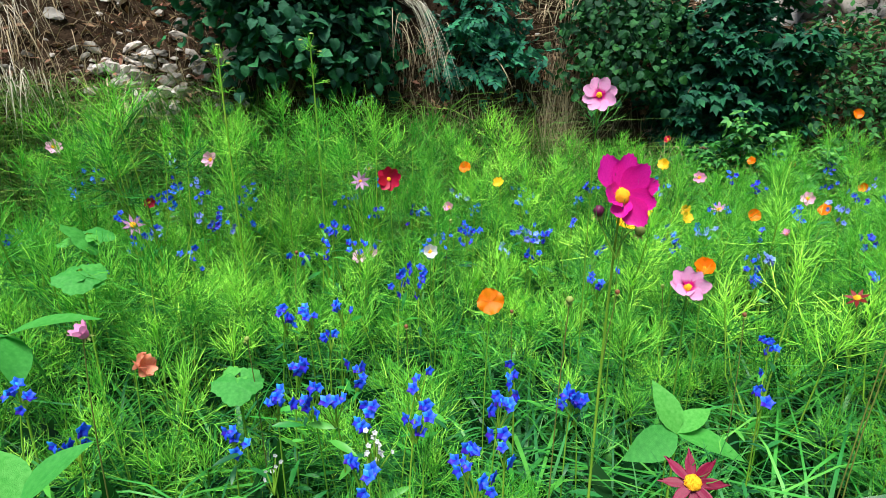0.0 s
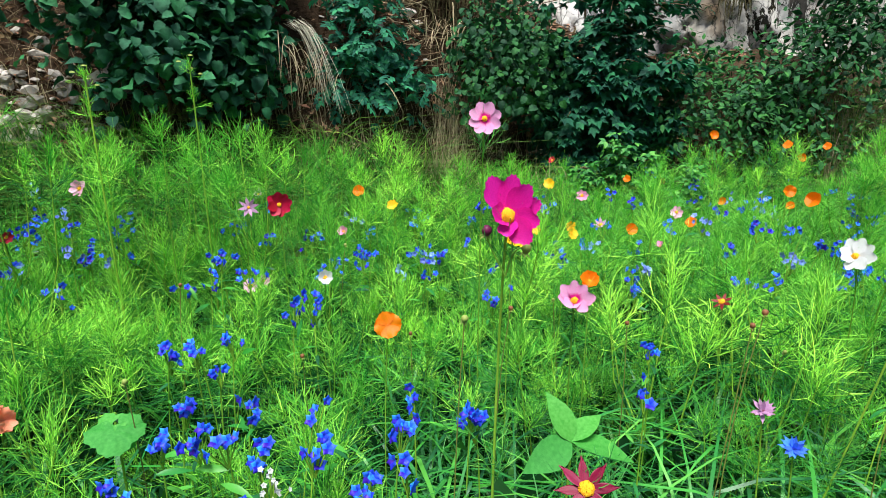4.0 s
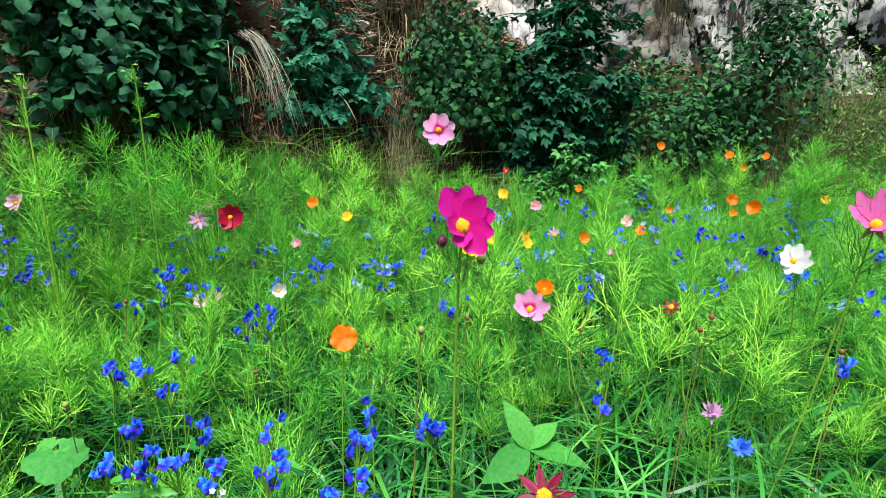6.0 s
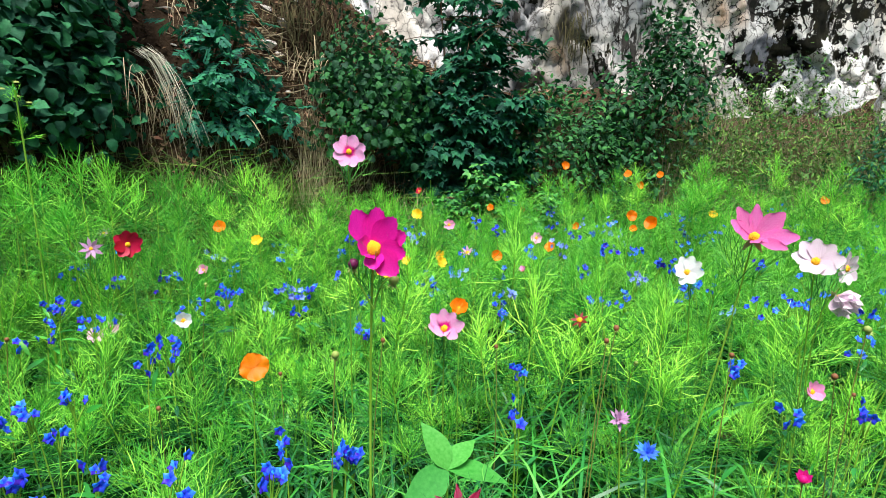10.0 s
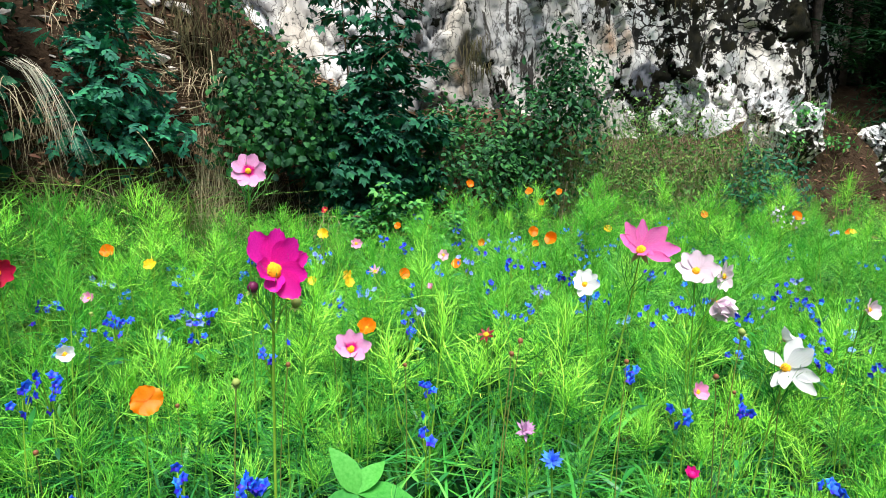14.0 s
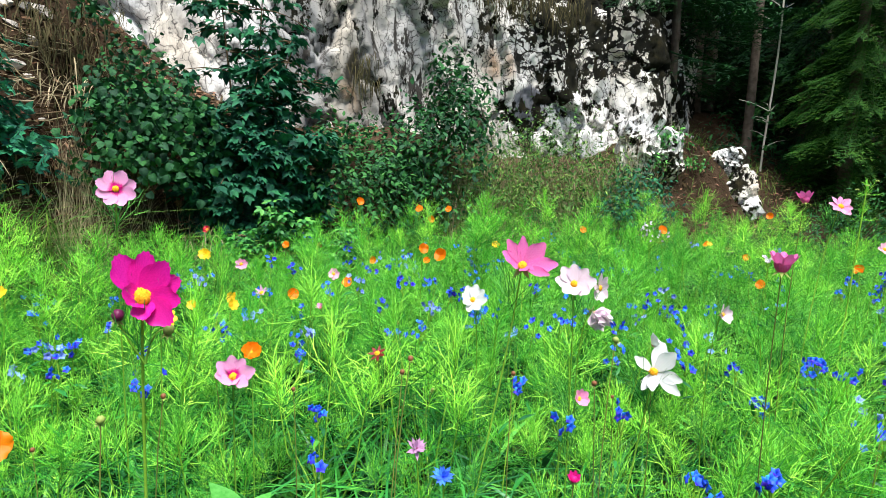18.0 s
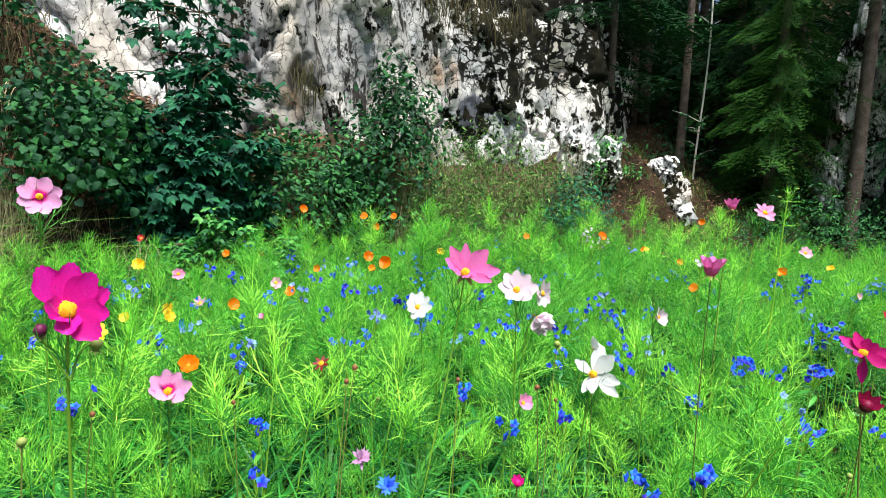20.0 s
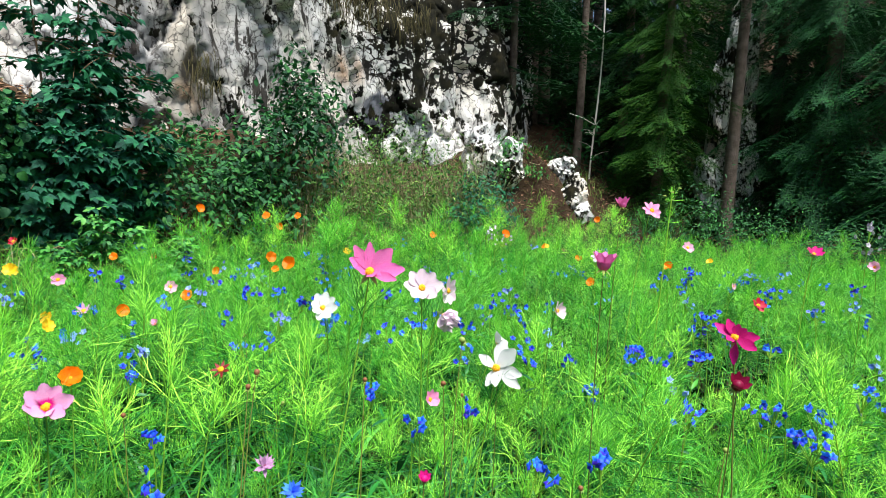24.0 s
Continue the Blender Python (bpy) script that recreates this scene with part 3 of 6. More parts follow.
def boulder(name, at, size, seed, label, material=ROCK, group=""):
    bm = bmesh.new()
    bmesh.ops.create_icosphere(bm, subdivisions=4 if max(size) > 0.2 else 2, radius=1)
    for v in bm.verts:
        p = v.co.copy()
        f1, c1 = facets(p, 1.1, seed * 3.1)
        v.co = p * (0.8 + 0.75 * f1 - 0.2 * max(0.0, 1 - c1 / 0.1) + 0.1 * noise.fractal(p * 2.5 + Vector((0, seed, 0)), 0.8, 2, 4))
        v.co.x *= size[0]
        v.co.y *= size[1]
        v.co.z *= size[2]
    me = bpy.data.meshes.new(name)
    bm.to_mesh(me)
    bm.free()
    ob = thing(name, label, "rock" if max(size) > 0.2 else "stone", group, geo=me, material=material)
    ob.matrix_basis = at
    return ob


for az, r, sz, sd in ((60.2, 6.45, (0.36, 0.24, 0.32), 1.0), (61.8, 6.45, (0.26, 0.2, 0.24), 2.0), (67.5, 7.5, (0.21, 0.17, 0.22), 7.0), (68.6, 7.35, (0.24, 0.19, 0.19), 13.0), (69.5, 7.22, (0.16, 0.13, 0.13), 17.0)):
    x, y = polar(az, r)
    boulder("boulder", pose(x, y, float(land(x, y)) + sz[2] * 0.15, 10 * sd, 7 * sd, 40 * sd), sz, sd, "pale lichen-spotted limestone boulder in brown earth", ROCK_SPOTTED, group="boulders beside the cliff")

# ---- woody plants on the bank ----


def shell_leaves(geo, template, centre, radii, count, size, face, inner=0.55, spread=0.5, rag=0.0, level=0.75):
    """Leaves on and under the uneven surface of a rounded bush."""
    u = unit(rng.normal(size=(count, 3)))
    u[:, 2] = np.where(u[:, 2] < -0.55, -u[:, 2], u[:, 2])
    toward = unit(np.array(face, float))
    flip = (u @ toward) < -0.25
    u[flip] -= 2 * (u[flip] @ toward)[:, None] * toward
    bump = 1 + 0.16 * np.sin(u[:, 0] * 5.1 + 1) * np.cos(u[:, 2] * 6.3) + 0.1 * np.sin(u[:, 1] * 11 + u[:, 2] * 9)
    depth = 1.06 - (1.06 - inner) * rng.random(count) ** 1.6 + 0.22 * (rng.random(count) < 0.08) * rng.random(count)
    p = np.array(centre) + u * np.array(radii) * (bump * depth)[:, None]
    p = p + rng.normal(size=(count, 3)) * rag * np.array(radii)
    tang = np.cross(u, unit(rng.normal(size=(count, 3))))
    way = unit(tang * 0.9 + u * 0.45 + np.array([0, 0, -0.35 if level < 1 else -0.12]) + rng.normal(size=(count, 3)) * spread * 0.4)
    # the upper face looks out and up
    up = unit(u * 0.7 + np.array([0, 0, level]) + rng.normal(size=(count, 3)) * spread)
    x = unit(np.cross(way, up))
    z = np.cross(x, way)
    geo.scatter(*template, p, np.stack([x, way, z], 2), size * (0.65 + 0.7 * rng.random(count)))


def branches(top, base, centre, radii, count, thick):
    base, centre = np.array(base, float), np.array(centre, float)
    for _ in range(count):
        u = unit(rng.normal(size=3))
        u[2] = abs(u[2])
        end = centre + u * np.array(radii) * 0.85
        mid = (base + end) / 2 + rng.normal(size=3) * 0.08 + [0, 0, 0.12]
        s = np.linspace(0, 1, 6)[:, None]
        start = base + np.append(rng.normal(size=2) * 0.06, 0)
        pts = (1 - s) ** 2 * start + 2 * s * (1 - s) * mid + s * s * end
        geo = Geo()
        geo.tube(pts, np.linspace(thick, thick * 0.25, 6), 5)
        part("branch", geo, TWIG, top)


def shrub(name, label, lobes, template, material, count, size, thick=0.008, category="shrub", group="", rag=0.08, spread=0.5, level=0.75):
    """lobes: (bearing, distance, height of middle, half width, half depth, half height)."""
    b0 = lobes[0]
    x, y = polar(b0[0], b0[1] + 0.15)
    root = np.array([float(x), float(y), float(land(x, y)) - 0.03])
    top = thing(name, label, category, group, at=Matrix.Translation(root))
    leaves = Geo()
    total = sum(l[3] * l[5] for l in lobes)
    for az, r, z, hw, hd, hh in lobes:
        c = point(az, r, z) - root
        face = -unit(np.array([c[0] + root[0], c[1] + root[1], 0])) + np.array([0, 0, 0.3])
        n = int(count * hw * hh / total)
        shell_leaves(leaves, template, c, (hw, hw * 0.5 + hd * 0.5, hh), n, size, face, 0.5, spread, rag, level)
        branches(top, (0, 0, 0), c, (hw * 0.8, hd * 0.8, hh * 0.8), 9, thick)
    part("foliage", leaves, material, top)
    return top


shrub("hazel_bush", "dense dark green hazel bush with rounded leaves on the bank", [(-13, 3.2, 1.3, 0.4, 0.3, 0.5), (-17.5, 3.3, 1.6, 0.34, 0.3, 0.45), (-9.3, 3.3, 1.55, 0.28, 0.3, 0.5), (-12, 3.55, 2.0, 0.55, 0.3, 0.4), (-8.2, 3.15, 1.2, 0.22, 0.25, 0.28)], ROUND, HAZEL, 5600, 0.05, 0.01, rag=0.1, spread=0.55, level=1.7)
shrub("ash_sapling", "bluish-green young ash sapling with feathered leaves", [(3.0, 3.45, 1.36, 0.2, 0.2, 0.34), (3.4, 3.5, 1.66, 0.13, 0.15, 0.22), (6, 3.4, 1.1, 0.16, 0.2, 0.18), (0.8, 3.4, 1.15, 0.14, 0.2, 0.2)], PINNATE, ASHLEAF, 480, 0.11, 0.009, rag=0.2, spread=0.5, level=1.6)
shrub("bramble_bush", "grey-green bramble thicket with many rounded leaves", [(14.6, 3.5, 1.28, 0.22, 0.25, 0.2), (17.6, 3.55, 1.28, 0.2, 0.25, 0.22), (16, 3.4, 1.1, 0.24, 0.2, 0.18)], ROUND, BRAMBLE_DARK, 1500, 0.034, 0.006, rag=0.25, spread=0.8)


def tiered_sapling(name, label, root, stems, template, material, size, group=""):
    """A sapling whose leaves lie in drooping tiers. stems: bearing and distance of the tip, its height, lowest tier, reach below and above, tiers."""
    x, y = polar(*root)
    base = np.array([float(x), float(y), float(land(x, y)) - 0.03])
    top = thing(name, label, "shrub", group, at=Matrix.Translation(base))
    leaves = Geo()
    for az, r, zt, z0, wide, slim, tiers in stems:
        tip = point(az, r, zt) - base
        s = np.linspace(0, 1, 8)[:, None]
        pts = tip * s + np.array([0.05, 0.0, 0.0]) * np.sin(s * 3.0) * rng.normal()
        g = Geo()
        g.tube(pts, np.linspace(0.011, 0.003, 8), 5)
        part("stem", g, TWIG, top)
        for k in range(tiers):
            f = k / max(tiers - 1, 1)
            z = (z0 - base[2]) + (zt - z0) * f
            o = tip * (z / tip[2])
            reach = wide + (slim - wide) * f
            for j in range(4 if zt > 1.7 else 6):
                a = rng.uniform(0, 2 * np.pi)
                way = np.array([np.cos(a), 0.6 * np.sin(a), rng.uniform(-0.05, 0.35)])
                if rng.random() < 0.5 and way[1] > 0:
                    way[1] *= -1
                ln = reach * rng.uniform(0.55, 1.1)
                q = np.linspace(0, 1, 5)[:, None]
                twig = o + way * ln * q + np.array([0, 0, -0.32]) * ln * q ** 2
                g = Geo()
                g.tube(twig, np.linspace(0.004, 0.0015, 5), 4)
                part("branch", g, TWIG, top)
                m = int(3 + ln * 20) if zt > 1.7 else int(5 + ln * 36)
                u = np.sort(rng.uniform(0.25, 1.0, m))
                p = np.stack([np.interp(u, q[:, 0], twig[:, i]) for i in range(3)], 1) + rng.normal(size=(m, 3)) * [0.025, 0.025, 0.018]
                go = unit(way * 0.7 + rng.normal(size=(m, 3)) * [0.6, 0.6, 0.2] + [0, 0, -0.45])
                up = unit(np.array([0, 0, 1.0]) + rng.normal(size=(m, 3)) * 0.38)
                sx = unit(np.cross(go, up))
                leaves.scatter(*template, p, np.stack([sx, go, np.cross(sx, go)], 2), size * rng.uniform(0.6, 1.3, m))
    part("foliage", leaves, material, top)
    return top


tiered_sapling("sycamore_sapling", "tall dark green sycamore sapling, its lobed leaves in drooping tiers", (24.5, 3.85), [(22.2, 3.85, 2.25, 1.3, 0.46, 0.26, 9), (25.8, 3.85, 2.15, 1.2, 0.5, 0.34, 9), (28.6, 3.8, 1.85, 1.0, 0.5, 0.34, 8), (19.8, 3.65, 1.4, 0.78, 0.45, 0.14, 8), (25, 3.6, 1.3, 0.76, 0.55, 0.2, 8), (30.5, 3.7, 1.3, 0.75, 0.42, 0.16, 7), (21.2, 3.75, 1.42, 0.85, 0.46, 0.16, 7), (26, 3.75, 1.68, 0.9, 0.48, 0.16, 8), (18.8, 3.6, 1.1, 0.75, 0.32, 0.12, 5), (28.5, 3.75, 1.0, 0.7, 0.5, 0.3, 5), (22.5, 3.65, 1.05, 0.7, 0.5, 0.3, 5)], PALMATE, MAPLE, 0.072)
shrub("bramble_sprigs", "loose bramble sprigs along the earth edge", [(12.6, 4.1, 1.92, 0.12, 0.1, 0.1), (15.4, 4.0, 1.7, 0.14, 0.1, 0.12), (17.4, 3.9, 1.55, 0.14, 0.1, 0.14), (13.4, 3.75, 1.5, 0.12, 0.1, 0.14)], ROUND, BRAMBLE_DARK, 420, 0.03, 0.003, rag=0.3, spread=0.9)
tiered_sapling("leafy_shoot", "fresh green shoots with pointed leaves at the foot of the bank", (26.5, 3.15), [(26.5, 3.1, 0.9, 0.72, 0.12, 0.05, 4), (23.5, 3.05, 0.78, 0.66, 0.11, 0.05, 3), (29.5, 3.15, 0.82, 0.66, 0.12, 0.05, 3), (33, 3.4, 0.76, 0.6, 0.14, 0.06, 3)], TRIPLE, SHOOT, 0.055)
shrub("rose_bush", "dark green wild rose bush before the cliff", [(41.5, 4.6, 1.2, 0.38, 0.3, 0.36), (44, 4.8, 1.45, 0.24, 0.25, 0.34), (38.5, 4.5, 0.95, 0.3, 0.25, 0.26), (42.5, 4.8, 1.75, 0.14, 0.15, 0.24)], OVATE, BRAMBLE_DARK, 3000, 0.048, 0.007, rag=0.22, spread=0.6, level=1.3)
shrub("weed_thicket", "tangle of yellow-green weeds and dry stalks below the cliff", [(48, 5.0, 1.02, 0.36, 0.3, 0.34), (52.5, 5.3, 1.08, 0.38, 0.3, 0.36), (57, 5.6, 0.92, 0.34, 0.3, 0.3), (46, 4.7, 0.78, 0.4, 0.3, 0.26), (52, 5.0, 0.75, 0.45, 0.3, 0.26)], SIMPLE, WEED, 7000, 0.036, 0.004, "weeds", rag=0.4, spread=0.7, level=1.0)
shrub("nettle_patch", "tall green weeds with toothed leaves beside the sapling", [(34.5, 4.1, 0.9, 0.35, 0.3, 0.28), (36.5, 4.3, 1.0, 0.3, 0.3, 0.26), (32, 3.9, 0.92, 0.24, 0.25, 0.24), (40, 4.3, 0.75, 0.35, 0.3, 0.2), (31.5, 4.3, 1.22, 0.2, 0.2, 0.2), (34, 4.5, 1.25, 0.22, 0.2, 0.18)], OVATE, BRAMBLE, 2300, 0.043, 0.004, "weeds", rag=0.3, spread=0.6, level=1.3)
shrub("low_shrub", "low dark bluish shrub beneath the boulders", [(60.5, 5.6, 0.76, 0.33, 0.25, 0.24), (58, 5.4, 0.7, 0.26, 0.25, 0.2), (59.6, 5.9, 1.0, 0.24, 0.25, 0.16)], OVATE, MAPLE, 1200, 0.042, 0.005, rag=0.2)
shrub("cliff_weeds", "fresh green leafy weeds growing on top of the boulders", [(62.6, 6.35, 1.42, 0.14, 0.12, 0.1), (61.6, 6.2, 1.2, 0.1, 0.1, 0.07), (64.5, 6.6, 1.2, 0.16, 0.12, 0.06)], OVATE, SHOOT, 420, 0.035, 0.003, "weeds", rag=0.35, spread=0.8)
shrub("undergrowth", "dark green undergrowth at the edge of the wood", [(76, 6.9, 0.5, 0.5, 0.3, 0.24), (84, 7.2, 0.5, 0.6, 0.3, 0.3), (91, 7.3, 0.45, 0.6, 0.3, 0.28), (80, 7.0, 0.65, 0.3, 0.3, 0.36), (97, 7.3, 0.45, 0.6, 0.3, 0.28)], SIMPLE, BRAMBLE, 4200, 0.045, 0.006, rag=0.4, spread=0.9)

# ---- spruce wood ----


def spruce_branch(seed, length, sparse=False):
    """A drooping bough along +x with side sprays of needles; sparse, with fewer and broader ones."""
    r = np.random.default_rng(seed)
    gg = Geo()
    k = 10
    s = np.linspace(0, 1, k)
    axis = np.stack([s * length, 0.06 * length * np.sin(s * 3 + seed), -0.28 * length * s ** 1.5 + 0.08 * length * s ** 4], 1)
    gg.tube(axis, np.linspace(0.012, 0.003, k), 4)
    n = int(length / 0.055)
    t = np.linspace(0.12, 1, n)
    p = np.stack([np.interp(t, s, axis[:, i]) for i in range(3)], 1)
    curves, widths, sides = [], [], []
    for i in range(n):
        for sg in (-1, 1):
            ln = length * (0.34 * (1 - t[i]) + 0.09) * r.uniform(0.6, 1.15)
            way = unit(np.array([0.75, sg * 0.8, -0.25 + r.normal() * 0.15]))
            m = 3 if sparse else 5
            q = np.linspace(0, 1, m)[:, None]
            c = p[i] + way * ln * q + np.array([0, 0, -0.75]) * ln * q ** 2
            # needles: short spikes along the spray
            for a in range(m - 1):
                for side in (-1, 1):
                    o = c[a] * 0.7 + c[a + 1] * 0.3
                    nd = unit(way * 0.8 + np.cross(way, [0, 0, 1]) * side * 0.9 + r.normal(size=3) * 0.3)
                    curves.append([o, o + nd * (0.1 if sparse else 0.07) * r.uniform(0.7, 1.3)])
                    widths.append(0.034 if sparse else 0.02)
                    sides.append(unit(np.cross(nd, [0.2, 0.3, 1])))
    ends = np.array(curves)
    gg.spikes(ends[:, 0], ends[:, 1], np.array(widths), np.array(sides))
    return gg.mesh("bough")


BOUGHS = [spruce_branch(i, 1.25 + 0.3 * i) for i in range(3)]
DEEP_BOUGHS = [spruce_branch(i, 1.25 + 0.3 * i, True) for i in range(3)]


def spruce(az, r, height, girth, low, reach, lean, label, needles=SPRUCE, every=0.2, seed=0, whorl=2, hang=(-5, 22)):
    """A spruce: trunk, and whorls of drooping boughs from the height low upwards."""
    q = np.random.default_rng(seed + 50)
    x, y = polar(az, r)
    base = Vector((float(x), float(y), float(land(x, y)) - 0.1))
    top = thing("spruce_tree", label, "tree", "spruces of the wood", at=Matrix.Translation(base))
    s = np.linspace(0, 1, 14)
    pts = np.stack([lean[0] * s * height + 0.03 * np.sin(s * 9 + seed), lean[1] * s * height, s * height], 1)
    tk = Geo()
    tk.tube(pts, girth * (1.0 - 0.85 * s) + 0.06 * girth * np.exp(-s * 30) * 8 / 3, 10)
    part("trunk", tk, BARK, top)
    z = low
    while z < height - 0.3:
        f = z / height
        for _ in range(whorl):
            a = q.uniform(0, 360)
            me = (DEEP_BOUGHS if r > 9.5 else BOUGHS)[int(q.integers(3))]
            k = reach * (1.15 - f) * q.uniform(0.7, 1.1)
            c = Vector((float(np.interp(f, s, pts[:, 0])), float(np.interp(f, s, pts[:, 1])), z))
            ob = new("bough", me)
            ob.parent = top
            ob.matrix_basis = Matrix.Translation(c) @ Euler((0, radians(q.uniform(*hang)), radians(a))).to_matrix().to_4x4() @ Matrix.Scale(k, 4)
            if not me.materials:
                me.materials.append(needles)
            ob.material_slots[0].link = "OBJECT"
            ob.material_slots[0].material = needles
        z += every * q.uniform(0.7, 1.3) * (1 if z < 3.9 else 4.0)
    return top


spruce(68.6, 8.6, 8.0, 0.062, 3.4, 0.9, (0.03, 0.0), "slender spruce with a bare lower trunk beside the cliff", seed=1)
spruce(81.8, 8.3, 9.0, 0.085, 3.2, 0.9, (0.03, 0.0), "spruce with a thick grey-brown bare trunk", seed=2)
spruce(76.0, 8.4, 6.5, 0.08, 0.2, 0.68, (0.0, 0.0), "young spruce with boughs down to the ground, needles toned as lit", SPRUCE_LIT, 0.06, seed=3, whorl=3, hang=(5, 35))
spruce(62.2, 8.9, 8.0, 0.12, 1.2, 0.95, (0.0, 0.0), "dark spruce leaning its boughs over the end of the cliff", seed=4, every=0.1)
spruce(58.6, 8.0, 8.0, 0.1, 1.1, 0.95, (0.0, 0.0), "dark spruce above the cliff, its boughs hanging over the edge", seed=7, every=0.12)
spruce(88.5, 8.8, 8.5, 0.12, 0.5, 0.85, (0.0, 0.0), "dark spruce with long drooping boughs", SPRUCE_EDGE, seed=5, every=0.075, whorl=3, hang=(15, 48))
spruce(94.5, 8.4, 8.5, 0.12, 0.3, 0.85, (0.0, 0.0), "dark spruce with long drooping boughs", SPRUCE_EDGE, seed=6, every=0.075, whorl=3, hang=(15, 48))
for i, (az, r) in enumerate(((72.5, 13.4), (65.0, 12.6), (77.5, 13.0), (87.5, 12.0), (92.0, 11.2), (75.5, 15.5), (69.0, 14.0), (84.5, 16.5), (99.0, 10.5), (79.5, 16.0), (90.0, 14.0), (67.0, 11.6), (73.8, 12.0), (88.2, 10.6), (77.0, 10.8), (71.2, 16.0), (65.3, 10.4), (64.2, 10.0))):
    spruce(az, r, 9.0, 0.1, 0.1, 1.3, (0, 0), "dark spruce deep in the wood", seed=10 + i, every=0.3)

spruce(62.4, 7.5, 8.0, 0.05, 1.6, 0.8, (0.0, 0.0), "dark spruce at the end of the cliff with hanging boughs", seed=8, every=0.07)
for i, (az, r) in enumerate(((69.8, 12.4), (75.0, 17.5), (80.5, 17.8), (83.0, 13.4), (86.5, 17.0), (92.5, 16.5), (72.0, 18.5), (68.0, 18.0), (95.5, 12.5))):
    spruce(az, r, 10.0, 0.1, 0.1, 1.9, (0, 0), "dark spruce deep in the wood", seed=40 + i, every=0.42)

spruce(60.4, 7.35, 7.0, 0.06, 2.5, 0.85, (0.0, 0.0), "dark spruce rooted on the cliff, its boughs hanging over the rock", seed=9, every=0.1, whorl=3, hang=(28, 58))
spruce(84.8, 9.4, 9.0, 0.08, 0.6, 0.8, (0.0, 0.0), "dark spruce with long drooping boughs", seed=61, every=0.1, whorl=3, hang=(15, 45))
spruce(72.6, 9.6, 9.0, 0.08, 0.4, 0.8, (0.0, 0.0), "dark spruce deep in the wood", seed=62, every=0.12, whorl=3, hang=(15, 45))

# slender pale stem in front of the wood
bt = thing("birch_stem", "thin pale birch stem with few twigs", "tree", at=Matrix.Translation(Vector(point(70.2, 8.3, float(land(*polar(70.2, 8.3))) - 0.05))))
s_ = np.linspace(0, 1, 16)
bg = Geo()
bg.tube(np.stack([0.015 * np.sin(s_ * 11), 0.04 * np.cos(s_ * 9), s_ * 5.5], 1), np.linspace(0.013, 0.006, 16), 6)
part("trunk", bg, BIRCH, bt)
lv = Geo()
for i in range(16):
    z = rng.uniform(0.3, 3.6)
    a = rng.uniform(0, 6.28)
    e = np.array([np.cos(a), np.sin(a), 0.4]) * rng.uniform(0.12, 0.35)
    b0 = np.array([0.0, 0.0, z])
    tw = Geo()
    tw.tube(np.stack([b0, b0 + e * 0.5 + [0, 0, 0.02], b0 + e]), [0.004, 0.003, 0.002], 4)
    part("twig", tw, BIRCH, bt)
    n = 7
    lv.scatter(*OVATE, b0 + e * rng.random((n, 1)), frames_of(rng.normal(size=(n, 3)), rng.normal(size=n)), np.full(n, 0.06))
part("foliage", lv, BRAMBLE, bt)

shrub("bracken", "dark undergrowth on the floor of the spruce wood", [(66.6, 8.7, 1.15, 0.4, 0.3, 0.3), (69.6, 9.3, 1.2, 0.55, 0.3, 0.36), (73.0, 9.2, 0.95, 0.5, 0.3, 0.36), (67.8, 9.8, 1.6, 0.5, 0.3, 0.35)], LANCE, SPRUCE_EDGE, 2600, 0.08, 0.005, "undergrowth", rag=0.35, spread=0.8)

# pale rocks glimpsed behind the trees
for az, r, sz, sd in ((80.2, 8.9, (0.13, 0.15, 0.7), 8.0), (83.3, 9.1, (0.13, 0.2, 0.8), 9.0), (81.4, 9.5, (0.36, 0.25, 1.75), 11.0)):
    x, y = polar(az, r)
    boulder("outcrop", pose(x, y, float(land(x, y)) + sz[2] * 0.6, 5, 4, 20 * sd), sz, sd, "pale rock outcrop glimpsed between the spruces", ROCK_SPOTTED, "outcrops in the wood")

# ---- grasses of the bank ----


def blades(geo, xs, ys, z0, length, width, lean, bend, segs=4, droop=None, reach=1.0):
    """Arching blades rooted at (x, y, z0)."""
    n = len(xs)
    a = rng.uniform(0, 2 * np.pi, n)
    out = np.stack([np.cos(a), np.sin(a), np.zeros(n)], 1)
    if droop is not None:
        out = unit(out * 0.6 + np.array(droop))
    s = np.linspace(0, 1, segs)
    ln = length * rng.uniform(0.55, 1.25, n)
    side = unit(np.cross(out, [0, 0, 1]) + rng.normal(size=(n, 3)) * 0.25)
    run = reach * ln[:, None] * (lean * s + bend * s ** 2.4) * rng.uniform(0.4, 1.4, n)[:, None]
    up = ln[:, None] * (s - 0.5 * bend * s ** 2.5)
    c = np.stack([xs, ys, np.broadcast_to(z0, n)], 1)[:, None] + out[:, None] * run[..., None] + np.array([0, 0, 1.0]) * up[..., None]
    w = width * rng.uniform(0.6, 1.3, n)[:, None] * np.array([0.8, 1.0, 0.75, 0.1] if segs == 4 else np.linspace(1, 0.02, segs) ** 0.7)
    geo.ribbons(c, w, side)


def strip(az0, az1, d0, d1, n):
    """Random places along the foot of the bank, d0 to d1 beyond it."""
    az = rng.uniform(az0, az1, n)
    x, y = polar(az, foot(az) + rng.uniform(d0, d1, n))
    return x, y


g = Geo()
x, y = strip(-45, 62, -0.2, 0.65, 17000)
blades(g, x, y, land(x, y) - 0.02, 0.36, 0.006, 0.3, 0.85, 4)
x, y = strip(-45, -16, 0.05, 0.78, 8000)
blades(g, x, y, land(x, y) - 0.02, 0.3, 0.0055, 0.35, 0.85, 4)
x, y = strip(-12, 30, -0.3, 0.55, 8500)
